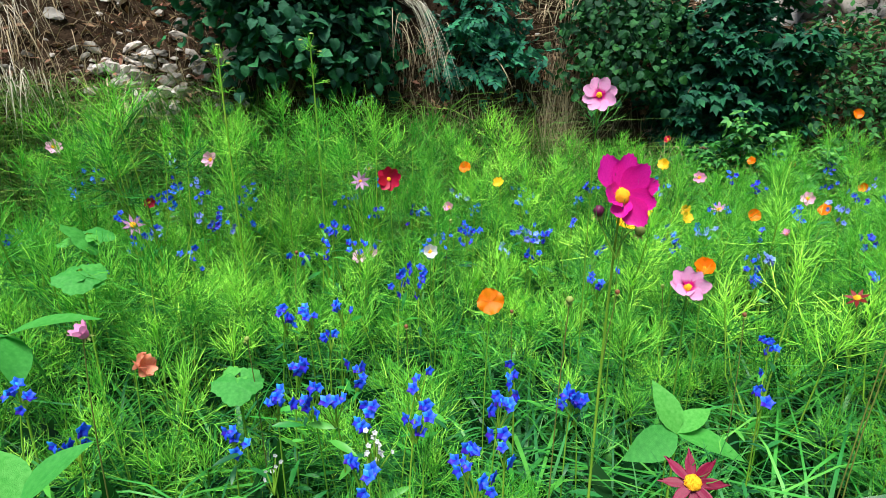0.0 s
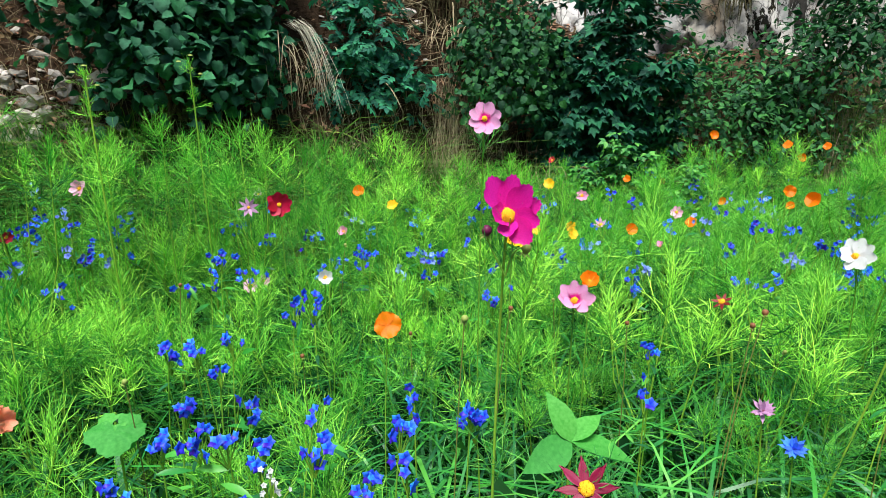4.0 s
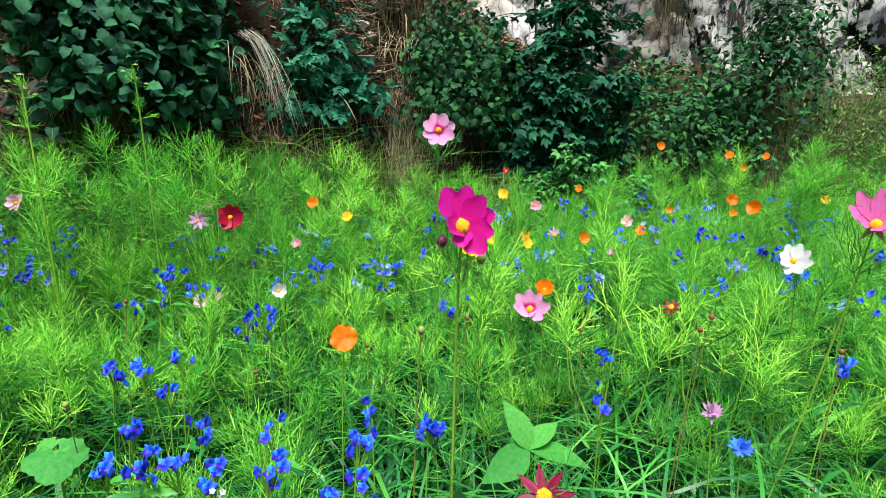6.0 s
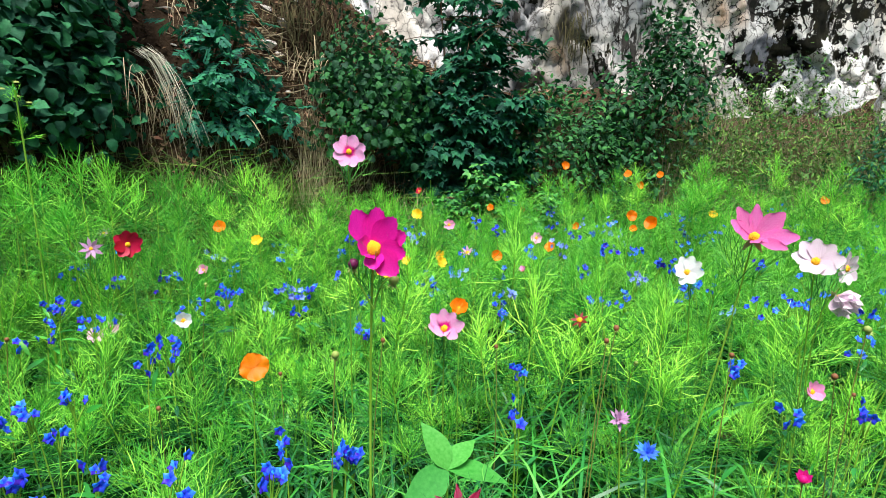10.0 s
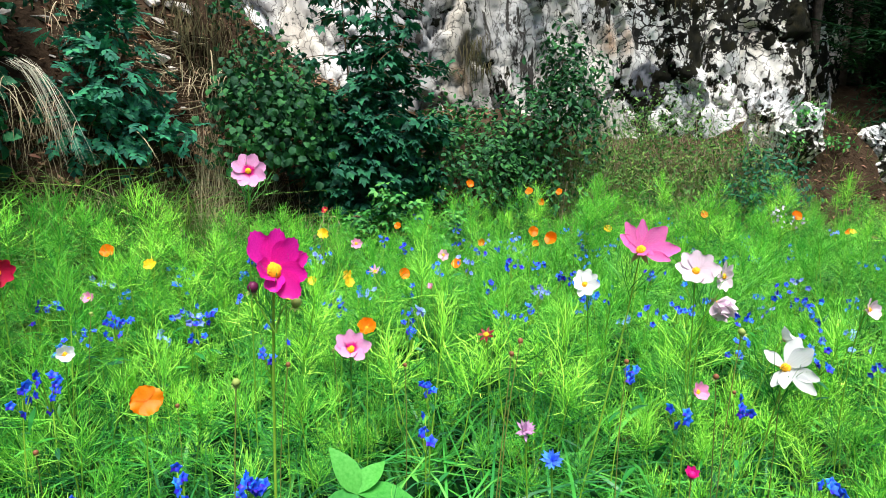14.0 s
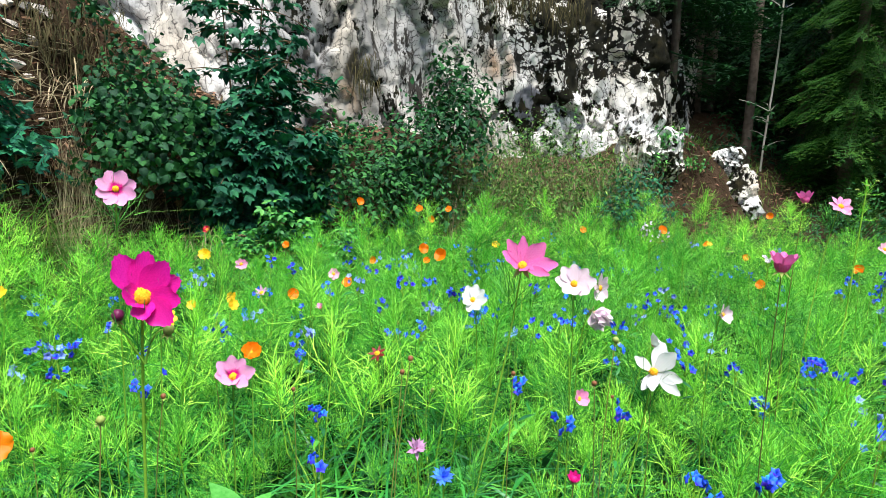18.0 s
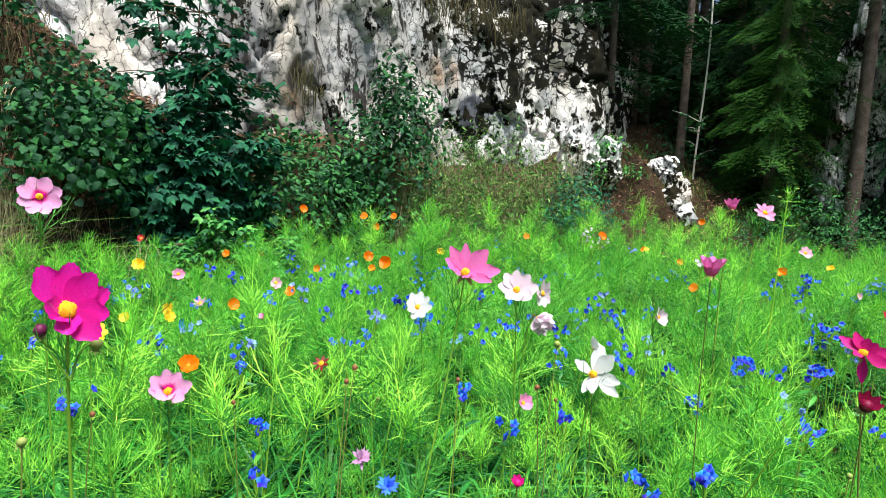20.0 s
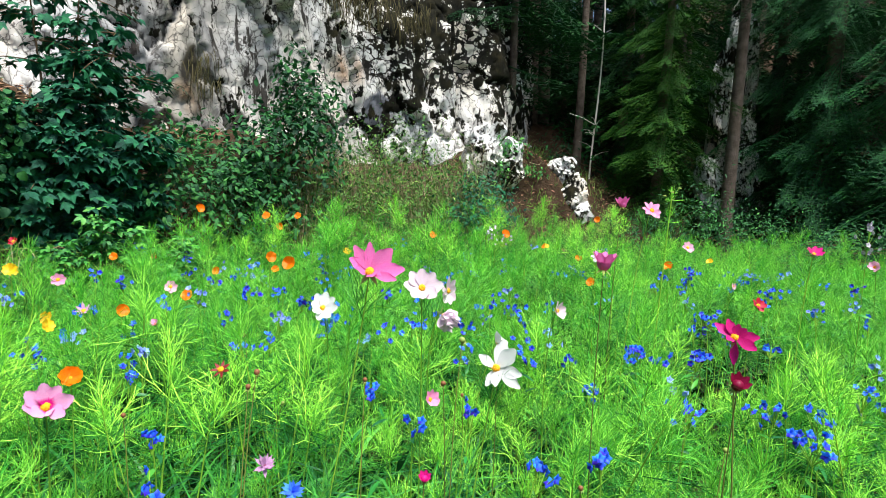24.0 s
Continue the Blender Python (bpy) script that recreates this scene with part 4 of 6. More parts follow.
blades(g, x, y, land(x, y) - 0.02, 0.48, 0.006, 0.25, 0.8, 6, reach=0.6)
az = rng.uniform(42, 62, 3000)
x, y = polar(az, foot(az) + rng.uniform(-0.3, 1.0, 3000))
blades(g, x, y, land(x, y) - 0.02, 0.5, 0.005, 0.2, 0.6, 5)
thing("bank_grass", "tangled dark green grass at the foot of the bank", "grass", geo=g, material=BANKGREEN, kind="stuff")
g = Geo()
x, y = strip(-45, 62, 0.0, 0.9, 5500)
blades(g, x, y, land(x, y) - 0.02, 0.34, 0.0035, 0.3, 0.75, 6, reach=0.6)
x, y = strip(-45, -18, 0.8, 1.7, 1300)
blades(g, x, y, land(x, y) - 0.02, 0.2, 0.003, 0.45, 0.6)
# upright straw between the saplings
x, y = strip(9.5, 13, 0.35, 0.95, 260)
blades(g, x, y, land(x, y) - 0.02, 0.5, 0.0035, 0.06, 0.25, 6)
az = rng.uniform(43, 62, 2200)
x, y = polar(az, foot(az) + rng.uniform(-0.1, 0.9, 2200))
blades(g, x, y, land(x, y) - 0.02, 0.85, 0.003, 0.1, 0.3)
thing("dry_bank_grass", "dry straw-coloured grass on the bank", "grass", geo=g, material=SEDGE, kind="stuff")
g = Geo()
x, y = strip(58, 100, -0.4, 2.6, 3600)
blades(g, x, y, land(x, y) - 0.02, 0.22, 0.004, 0.3, 0.5)
thing("wood_edge_grass", "sparse dark grass along the edge of the wood", "grass", geo=g, material=BANKGREEN, kind="stuff")
g = Geo()
n = 9000
az = np.concatenate([rng.uniform(-40, -18, 3500), rng.uniform(-6, 36, n - 3500), rng.uniform(57, 74, 2200)])
x, y = polar(az, foot(az) + rng.uniform(0.5, 2.4, len(az)))
g.scatter(*SIMPLE, np.stack([x, y, land(x, y) + 0.03], 1), frames_of(rng.normal(size=(len(az), 3)) * [1, 1, 0.35], rng.normal(size=len(az)) * 0.5), rng.uniform(0.03, 0.07, len(az)))
thing("leaf_litter", "brown fallen leaves on the earth slope", "leaf litter", geo=g, material=LITTER, kind="stuff")


def tuft(name, label, az, r, z, count, length, width, fall, material, sway=(0, 0, 0), spread=0.08, loose=0.16, out=0.35, spring=0.25):
    """A tuft of long grass that springs up a little and hangs over."""
    top = point(az, r, z)
    g = Geo()
    s = np.linspace(0, 1, 6)
    ln = length * rng.uniform(0.5, 1.1, count)
    st = rng.normal(size=(count, 3)) * [spread, spread, spread * 0.6]
    way = unit(-np.array([top[0], top[1], 0]))[None] * out + np.array(sway) + rng.normal(size=(count, 3)) * loose
    c = st[:, None] + way[:, None] * (ln[:, None] * s ** 0.8)[..., None] + np.array([0, 0, 1.0]) * (ln[:, None] * (spring * s - fall * s ** 1.6))[..., None]
    side = unit(np.cross(way, [0, 0, 1]) + rng.normal(size=(count, 3)) * 0.4)
    g.ribbons(c, width * np.array([0.7, 1, 1, 0.9, 0.6, 0.15])[None] * rng.uniform(0.6, 1.4, (count, 1)), side)
    return thing(name, label, "grass", "grass tufts on the bank", at=Matrix.Translation(Vector(top)), geo=g, material=material)


tuft("dead_grass_tuft", "long bleached dead grass hanging down the bank", -3.0, 3.0, 1.46, 40, 0.5, 0.0028, 0.85, STRAW, (0.36, 0, 0), 0.02, 0.035, out=0.2, spring=0.0)
tuft("dead_grass_tuft", "long bleached dead grass hanging down the bank", -3.6, 3.0, 1.36, 24, 0.3, 0.0025, 1.0, SEDGE, (0.1, 0, 0), 0.05, spring=0.05)
for az, d, n in ((-36.8, 0.85, 60), (-35.6, 1.05, 60), (-34.3, 0.8, 45), (-33.0, 1.2, 40)):
    r = float(foot(az)) + d
    tuft("dead_grass_tuft", "long bleached dead grass hanging down the bank", az, r, float(land(*polar(az, r))) + 0.1, n, 0.36, 0.003, 0.8, STRAW, (0.05, 0, 0), 0.07, 0.16, out=0.5, spring=0.1)
for az, d, n, ln in ((1.0, 1.3, 60, 0.3), (-0.5, 0.9, 70, 0.3), (19.5, 0.65, 60, 0.25), (-33, 1.2, 90, 0.35), (-36, 1.0, 90, 0.4), (-35, 1.5, 90, 0.35), (-28, 0.75, 70, 0.3), (46, 1.1, 90, 0.35), (50, 1.0, 90, 0.35)):
    r = float(foot(az)) + d
    tuft("dry_grass_tuft", "dry brownish grass hanging over the bank", az, r, float(land(*polar(az, r))) + 0.06, n, ln, 0.004, 0.75, SEDGE, spread=0.1, out=0.6)
for az, d, n, ln, m in ((10.0, 1.38, 170, 0.32, TURF), (11.2, 1.36, 170, 0.32, TURF), (12.4, 1.36, 150, 0.28, TURF), (10.7, 1.2, 70, 0.3, SEDGE), (13.2, 1.3, 110, 0.28, TURF), (15.1, 1.25, 170, 0.22, RUST), (15.8, 1.15, 140, 0.2, RUST), (14.2, 1.45, 110, 0.24, TURF), (9.3, 1.5, 100, 0.26, TURF), (16.8, 1.3, 90, 0.22, TURF), (12.6, 1.7, 90, 0.25, TURF)):
    r = float(foot(az)) + d
    tuft("overhanging_turf", "rusty dead needles and grass over the earth edge" if m is RUST else "dark turf and grass hanging over the earth edge", az, r, float(land(*polar(az, r))) + 0.12, n, ln, 0.005, 0.75, m, spread=0.1, out=0.75)
for az, z, n in ((47, 2.75, 160), (50, 2.8, 160), (53, 2.75, 160), (44, 2.9, 120), (41, 2.9, 120), (38, 3.1, 120), (34.6, 1.95, 70), (34.9, 1.8, 60)):
    r = float(np.interp(az, [a for a, _ in LINE], [d for _, d in LINE])) - 0.1
    tuft("hanging_turf", "dark brown turf and grass hanging over the cliff", az, r, z, n, 0.34 if z > 2 else 0.2, 0.006, 1.1, TURF, spread=0.11 if z > 2 else 0.06)

# stones and dead wood of the slope

def broken_stone(at, size, label, group):
    """An angular chip of rock."""
    bm = bmesh.new()
    for p in unit(rng.normal(size=(18, 3))) * rng.uniform(0.82, 1.08, (18, 1)):
        bm.verts.new((p[0] * size[0], p[1] * size[1], p[2] * size[2]))
    bmesh.ops.convex_hull(bm, input=bm.verts)
    me = bpy.data.meshes.new("stone")
    bm.to_mesh(me)
    bm.free()
    ob = thing("stone", label, "stone", group, geo=me, material=STONE)
    ob.matrix_basis = at


for i in range(290):
    if i < 150:
        az, d = rng.normal(-24.5, 3.2), rng.uniform(0.72, 1.02)
    elif i < 250:
        az, d = rng.uniform(-38, -20), rng.uniform(0.9, 1.7)
    else:
        az, d = rng.uniform(-4, 10), rng.uniform(0.9, 1.7)
    x, y = polar(az, foot(az) + d)
    s = 0.014 + 0.042 * rng.random() ** 2
    broken_stone(pose(x, y, float(land(x, y)) + s * 0.3, *rng.uniform(-32, 32, 2), rng.uniform(0, 360)), (s * rng.uniform(0.9, 1.9), s, s * rng.uniform(0.4, 0.9)), "broken pale grey stone in the bank" if i < 150 else "broken brownish stone on the earth slope", "stones in the bank")
for i in range(110):
    az = rng.normal(7.4, 1.8) if i < 65 else rng.uniform(-38, -22) if i < 85 else rng.uniform(61, 72)
    x, y = polar(az, foot(az) + (rng.normal(1.25, 0.16) if i < 65 else rng.uniform(0.5, 1.6)))
    b0 = np.array([float(x), float(y), float(land(x, y)) + 0.03])
    e = np.array([rng.normal(), rng.normal() * 0.3, rng.normal() * 0.35]) * 0.16
    g = Geo()
    s = np.linspace(-1, 1, 6)[:, None]
    g.tube(s * e + rng.normal(size=(6, 3)) * 0.014, np.linspace(0.0045, 0.0015, 6) * rng.uniform(0.5, 1.3), 5)
    thing("dead_branch", "dry grey fallen branch on the earth slope", "branch", "dead branches on the slope", at=Matrix.Translation(Vector(b0)), geo=g, material=SEDGE if i % 3 else TWIG)

# ---- meadow: feathery foliage ----
Q3 = np.array([0.0, 0.5, 1.0])[None, :, None]


def feather(r, o, way, ln, pairs, width, fork=True):
    """Leaves split into hair-fine threads: roots o, directions and lengths. Curves (n, 3, 3) and widths (n, 3)."""
    n = len(o)
    side = unit(np.cross(way, np.array([0, 0, 1.0]) + r.normal(size=(n, 3)) * 0.3))
    nrm = np.cross(side, way)
    bend = (np.array([0, 0, 0.16]) + nrm * r.uniform(-0.15, 0.2, (n, 1)) + side * r.normal(size=(n, 1)) * 0.22) * ln[:, None]
    run = way * ln[:, None]
    cs = [o[:, None] + run[:, None] * Q3 + bend[:, None] * Q3 ** 2]
    ws = [np.tile([width * 1.2, width, width * 0.5], (n, 1))]
    for s in np.linspace(0.16, 0.74, pairs):
        root = o + run * s + bend * s * s
        tan = unit(run + 2 * bend * s)
        for sg in (-1, 1):
            wd = unit(tan + side * sg * r.uniform(0.5, 1.35, (n, 1)) + nrm * r.normal(size=(n, 1)) * 0.45)
            l2 = (ln * (0.72 - 0.48 * s) * r.uniform(0.7, 1.25, n))[:, None]
            turn = (tan - wd) * 0.5 + r.normal(size=(n, 3)) * 0.26
            cs.append(root[:, None] + (wd * l2)[:, None] * Q3 + (turn * l2)[:, None] * Q3 ** 2)
            ws.append(np.tile([width, width * 0.9, width * 0.4], (n, 1)))
            if fork and s < 0.6:
                mid = root + wd * l2 * 0.45 + turn * l2 * 0.2
                w2 = unit(wd + side * sg * r.uniform(0.2, 0.7, (n, 1)) + nrm * r.normal(size=(n, 1)) * 0.4)
                cs.append(mid[:, None] + (w2 * l2 * 0.5)[:, None] * Q3 + (tan * l2 * 0.12)[:, None] * Q3 ** 2)
                ws.append(np.tile([width * 0.9, width * 0.8, width * 0.4], (n, 1)))
    return np.concatenate(cs), np.concatenate(ws)


def add_threads(geo, made, r, fine=True):
    """Threads as bent strips, or far off as single slivers."""
    c, w = made
    flat = unit(np.array([0, 0, 0.8]) + r.normal(size=(len(c), 3)) * 0.65)
    side = unit(np.cross(c[:, 2] - c[:, 0], flat))
    if fine:
        geo.ribbons(c, w, side)
    else:
        geo.spikes(c[:, 0], c[:, 2], w[:, 0], side)


def plume(r, tip, axis, length, wide, nodes, per, start=0.0, stop=1.0, droop=0.0):
    """Roots, directions and lengths of the leaves of a shoot, whorl by whorl, from its tip down: steep and short above, spreading below."""
    o, w, l = [], [], []
    for k in range(nodes):
        d = k / max(nodes - 1, 1)
        if not start <= d <= stop:
            continue
        q = np.asarray(tip) - np.asarray(axis) * length * d
        m = per if d > 0.1 else per + 2
        a = r.uniform(0, 6.28) + np.arange(m) * 2 * np.pi / m + r.normal(size=m) * 0.25
        el = np.radians(72 - 74 * d ** 0.6 - droop * d) + r.normal(size=m) * 0.28
        o.append(np.tile(q, (m, 1)) + r.normal(size=(m, 3)) * 0.004)
        w.append(unit(np.stack([np.cos(a) * np.cos(el), np.sin(a) * np.cos(el), np.sin(el)], 1) + np.asarray(axis) * 0.1))
        l.append(wide * (0.62 + 0.45 * np.sin(np.pi * min(1, 0.1 + 0.75 * d))) * r.uniform(0.75, 1.2, m))
    return np.concatenate(o), np.concatenate(w), np.concatenate(l)


def ground_at(x, y):
    return float(land(x, y))


PROTOS = []
for i in range(14):
    r = np.random.default_rng(100 + i)
    h = [0.64, 0.7, 0.56, 0.74, 0.6, 0.66, 0.52, 0.68, 0.62, 0.72, 0.58, 0.92, 1.0, 0.96][i]
    tall = i > 10
    top, low, stem = Geo(), Geo(), Geo()
    s = np.linspace(0, 1, 6)
    bend = r.normal(size=2) * 0.05
    stem.tube(np.stack([bend[0] * s ** 2, bend[1] * s ** 2, s * h], 1), np.linspace(0.0032, 0.0014, 6), 5)
    tip = np.array([bend[0], bend[1], h])
    shoots = [(tip, unit(np.array([bend[0], bend[1], 0.6])), 0.11 if not tall else 0.11, 0.115 if not tall else 0.125)]
    turn0 = r.uniform(0, 6.28)
    for k in range(3):
        f = r.uniform(0.4, 0.62) if not tall else r.uniform(0.45, 0.75)
        a0 = np.array([bend[0] * f * f, bend[1] * f * f, h * f])
        a = turn0 + k * 2.1 + r.normal() * 0.3
        out = np.array([np.cos(a), np.sin(a), 0])
        e = a0 + out * r.uniform(0.07, 0.12) + [0, 0, h * (1 - f) * r.uniform(0.5, 0.92)]
        mid = (a0 + e) / 2 + out * 0.025
        stem.tube(np.stack([a0, (a0 + mid) / 2, mid, e]), [0.002, 0.0018, 0.0016, 0.0011], 4)
        shoots.append((e, unit(e - mid), 0.09, r.uniform(0.085, 0.105)))
    # young light tips above, leaves with shade in their colour below
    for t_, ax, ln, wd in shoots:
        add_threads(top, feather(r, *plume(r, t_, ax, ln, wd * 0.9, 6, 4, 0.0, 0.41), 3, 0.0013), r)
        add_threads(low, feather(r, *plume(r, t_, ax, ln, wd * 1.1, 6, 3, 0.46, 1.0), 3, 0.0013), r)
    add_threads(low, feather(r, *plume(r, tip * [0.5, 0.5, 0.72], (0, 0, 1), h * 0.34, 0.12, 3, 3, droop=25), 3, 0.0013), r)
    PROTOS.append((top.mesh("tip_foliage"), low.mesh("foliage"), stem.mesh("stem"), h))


def feathery_plant(i, x, y, scale, spin, label="bright green cosmos plant with feathery thread-like leaves"):
    tipf, fol, stem, _ = PROTOS[i]
    top = thing("feathery_plant", label, "plant", "feathery plants of the meadow", at=Matrix.Translation((x, y, ground_at(x, y))) @ Euler((rng.normal() * 0.06, rng.normal() * 0.06, spin)).to_matrix().to_4x4() @ Matrix.Scale(scale, 4))
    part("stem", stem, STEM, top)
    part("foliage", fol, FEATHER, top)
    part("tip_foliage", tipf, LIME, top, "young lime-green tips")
    return top


COUNT = 245
for i in range(COUNT):
    az = -44 + 146 * ((i * 0.618034) % 1.0) + rng.normal() * 1.5
    r = math.sqrt(0.42 ** 2 + (2.2 ** 2 - 0.42 ** 2) * (i + 0.5) / COUNT)
    # near the path broad grass takes over
    if rng.random() < (0.93 if r < 1.2 and 8 < az < 66 else 0.6 if r < 1.5 and 12 < az < 62 else 0.72 if r < 0.95 else 0.4 if r < 1.15 else 0.0):
        continue
    x, y = (float(v) for v in polar(az, r))
    feathery_plant(int(rng.integers(11)), x, y, rng.uniform(0.72, 1.04) if r < 1.2 else rng.uniform(0.78, 1.16), rng.uniform(0, 6.28))
# taller ones against the bank
TALL = [
    (-25, 1.75, 0.96), (-7.5, 1.8, 0.92), (-15, 1.9, 0.92), (-4, 2.1, 0.84), (2.5, 2.2, 0.86), (-33, 1.9, 0.86), (-20, 2.0, 0.86), (-29.5, 2.1, 0.86), (-11.5, 2.0, 0.88), (0, 2.3, 0.84),
    (6.5, 2.35, 0.86), (-36, 2.1, 0.84), (43.5, 2.6, 0.9), (45, 2.7, 0.94), (57, 3.3, 0.92), (60, 3.2, 0.88), (31, 2.6, 0.82), (36, 2.9, 0.84), (50, 3.0, 0.84), (64, 3.3, 0.86), (68, 3.0, 0.84),
    (10, 2.4, 0.8), (-17.5, 2.2, 0.84), (14, 2.45, 0.78), (-1.5, 2.5, 0.8), (20, 2.6, 0.74), (62, 3.6, 0.88), (53, 3.4, 0.86),
]
TALL += [(40 + 3.1 * i + 1.5 * math.sin(5.0 * i), 3.0 + 0.45 * math.sin(2.3 * i) + 0.02 * i, 0.86 + 0.05 * math.cos(3.7 * i)) for i in range(17)]
TALL = [(az, r, h * 1.1 if az < 25 else h) for az, r, h in TALL]
TALL += [(-9.5, 2.25, 0.9), (-6, 1.95, 0.98), (4.5, 2.05, 0.86), (8.2, 2.15, 0.84), (12.5, 2.25, 0.84), (17, 2.35, 0.82), (-13.5, 2.3, 0.94), (-23, 2.25, 0.94), (-27, 1.95, 1.0)]
TALL += [(58, 4.2, 1.0), (62, 4.4, 1.02), (66, 4.5, 1.0), (70, 4.6, 0.98), (74, 4.8, 0.95), (61, 3.6, 0.98), (69, 3.7, 0.95), (47, 3.6, 0.98), (52, 4.0, 1.0)]
for az, r, h in TALL:
    x, y = (float(v) for v in polar(az, r))
    i = 11 + int(rng.integers(3))
    feathery_plant(i, x, y, h / PROTOS[i][3], rng.uniform(0, 6.28), "tall bright green cosmos plant with feathery thread-like leaves")

# the far meadow, more than one could count
FAR = []
for i in range(8):
    r = np.random.default_rng(300 + i)
    h = 0.62 + 0.03 * (i % 4)
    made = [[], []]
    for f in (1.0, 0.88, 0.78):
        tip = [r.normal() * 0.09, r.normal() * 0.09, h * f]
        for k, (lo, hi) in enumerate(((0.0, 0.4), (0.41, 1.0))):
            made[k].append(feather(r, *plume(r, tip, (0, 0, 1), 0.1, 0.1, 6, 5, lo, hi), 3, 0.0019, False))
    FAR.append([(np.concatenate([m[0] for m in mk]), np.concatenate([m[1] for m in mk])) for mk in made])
n = 820
geos = [Geo(), Geo()]
az = np.arange(-44, 102, 0.5)
edge = np.where(az < 24, foot(az) - 0.1, foot(az) + 0.25)
room = (edge ** 2 - 2.1 ** 2) ** 0.6
pick = rng.choice(len(az), n, p=room / room.sum())
rr = np.sqrt(rng.uniform(2.1 ** 2, edge[pick] ** 2))
az = az[pick] + rng.uniform(0, 0.5, n)
for i in range(n):
    a, k = rng.uniform(0, 6.28), rng.uniform(0.66, 1.08) + (0.36 * rng.random() if i % 4 == 0 else 0.0)
    R = np.array([[np.cos(a), -np.sin(a), 0], [np.sin(a), np.cos(a), 0], [0, 0, 1]]) * k
    x, y = (float(v) for v in polar(az[i], rr[i]))
    for g, (c, w) in zip(geos, FAR[i % 8]):
        add_threads(g, (c @ R.T + np.array([x, y, ground_at(x, y)]), w), rng, False)
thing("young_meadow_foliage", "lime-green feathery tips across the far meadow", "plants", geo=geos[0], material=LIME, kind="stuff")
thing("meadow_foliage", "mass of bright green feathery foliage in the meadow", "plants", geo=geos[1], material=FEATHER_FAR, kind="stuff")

# grass blades and low leaves among the flowers
g = Geo()
n = 2800
az = rng.uniform(-45, 103, n)
r = np.sqrt(rng.uniform(0.4 ** 2, np.minimum(foot(az), 3.6) ** 2))
x, y = polar(az, r)
blades(g, x, y, land(x, y), 0.62, 0.006, 0.15, 0.6, 6, reach=0.6)
n = 1700
az, r = rng.uniform(-45, 103, n), np.sqrt(rng.uniform(0.5 ** 2, 1.5 ** 2, n))
x, y = polar(az, r)
blades(g, x, y, land(x, y), 0.82, 0.011, 0.1, 1.05, 8, reach=0.42)
# unseen grass added behind the path to carry on the meadow and bounce light
n = 5000
az, r = rng.uniform(103, 315, n), np.sqrt(rng.uniform(0.7 ** 2, 3.2 ** 2, n))
x, y = polar(az, r)
blades(g, x, y, land(x, y), 0.5, 0.008, 0.15, 0.6)
thing("meadow_grass", "long arching green grass blades among the flowers", "grass", geo=g, material=GRASS, kind="stuff")
g = Geo()
n = 1050
az, r = rng.uniform(6, 70, n), np.sqrt(rng.uniform(0.55 ** 2, 1.5 ** 2, n))
x, y = polar(az, r)
blades(g, x, y, land(x, y), 0.86, 0.0155, 0.1, 1.1, 9, reach=0.42)
n = 420
az, r = rng.uniform(-45, 6, n), np.sqrt(rng.uniform(0.55 ** 2, 1.2 ** 2, n))
x, y = polar(az, r)
blades(g, x, y, land(x, y), 0.82, 0.0135, 0.1, 1.1, 9, reach=0.42)
thing("broad_grass", "broad arching fresh green grass blades", "grass", geo=g, material=WIDE, kind="stuff")
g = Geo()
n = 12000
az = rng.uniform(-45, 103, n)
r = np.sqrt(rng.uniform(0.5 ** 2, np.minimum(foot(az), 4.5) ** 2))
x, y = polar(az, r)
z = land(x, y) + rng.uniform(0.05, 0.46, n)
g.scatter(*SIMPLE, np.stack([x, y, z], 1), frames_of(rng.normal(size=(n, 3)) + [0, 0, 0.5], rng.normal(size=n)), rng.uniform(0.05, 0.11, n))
thing("low_leaves", "low meadow leaves coloured near black to stand for shade", "leaves", geo=g, material=UNDER, kind="stuff")

# ---- flowers ----


def petal_mesh(name, profile, length=1.0, cup=0.15, curl=0.0, teeth=0.05, furrow=0.02, across=7, ruffle=0.0):
    """A petal along +x from the centre: half widths by even steps, cupped, its tip toothed."""
    g = Geo()
    k = len(profile)
    v = np.zeros((k, across, 3))
    for i, w in enumerate(profile):
        s = i / (k - 1)
        for j in range(across):
            t = 2 * j / (across - 1) - 1
            x = s * length * (1 - 0.17 * t * t * s)
            if i == k - 1:
                x += teeth * (1 if j % 2 else -0.3)
            v[i, j] = (x, t * w, cup * s * s + curl * s ** 3 + 0.1 * w * t * t + furrow * (j % 2) * s * (1 - 0.3 * s) + ruffle * math.sin(4.0 * t + 1.1) * s * s)
    idx = np.arange(k * across).reshape(k, across)
    g.add(v, np.stack([idx[:-1, :-1], idx[1:, :-1], idx[1:, 1:], idx[:-1, 1:]], -1).reshape(-1, 4))
    return g.mesh(name)


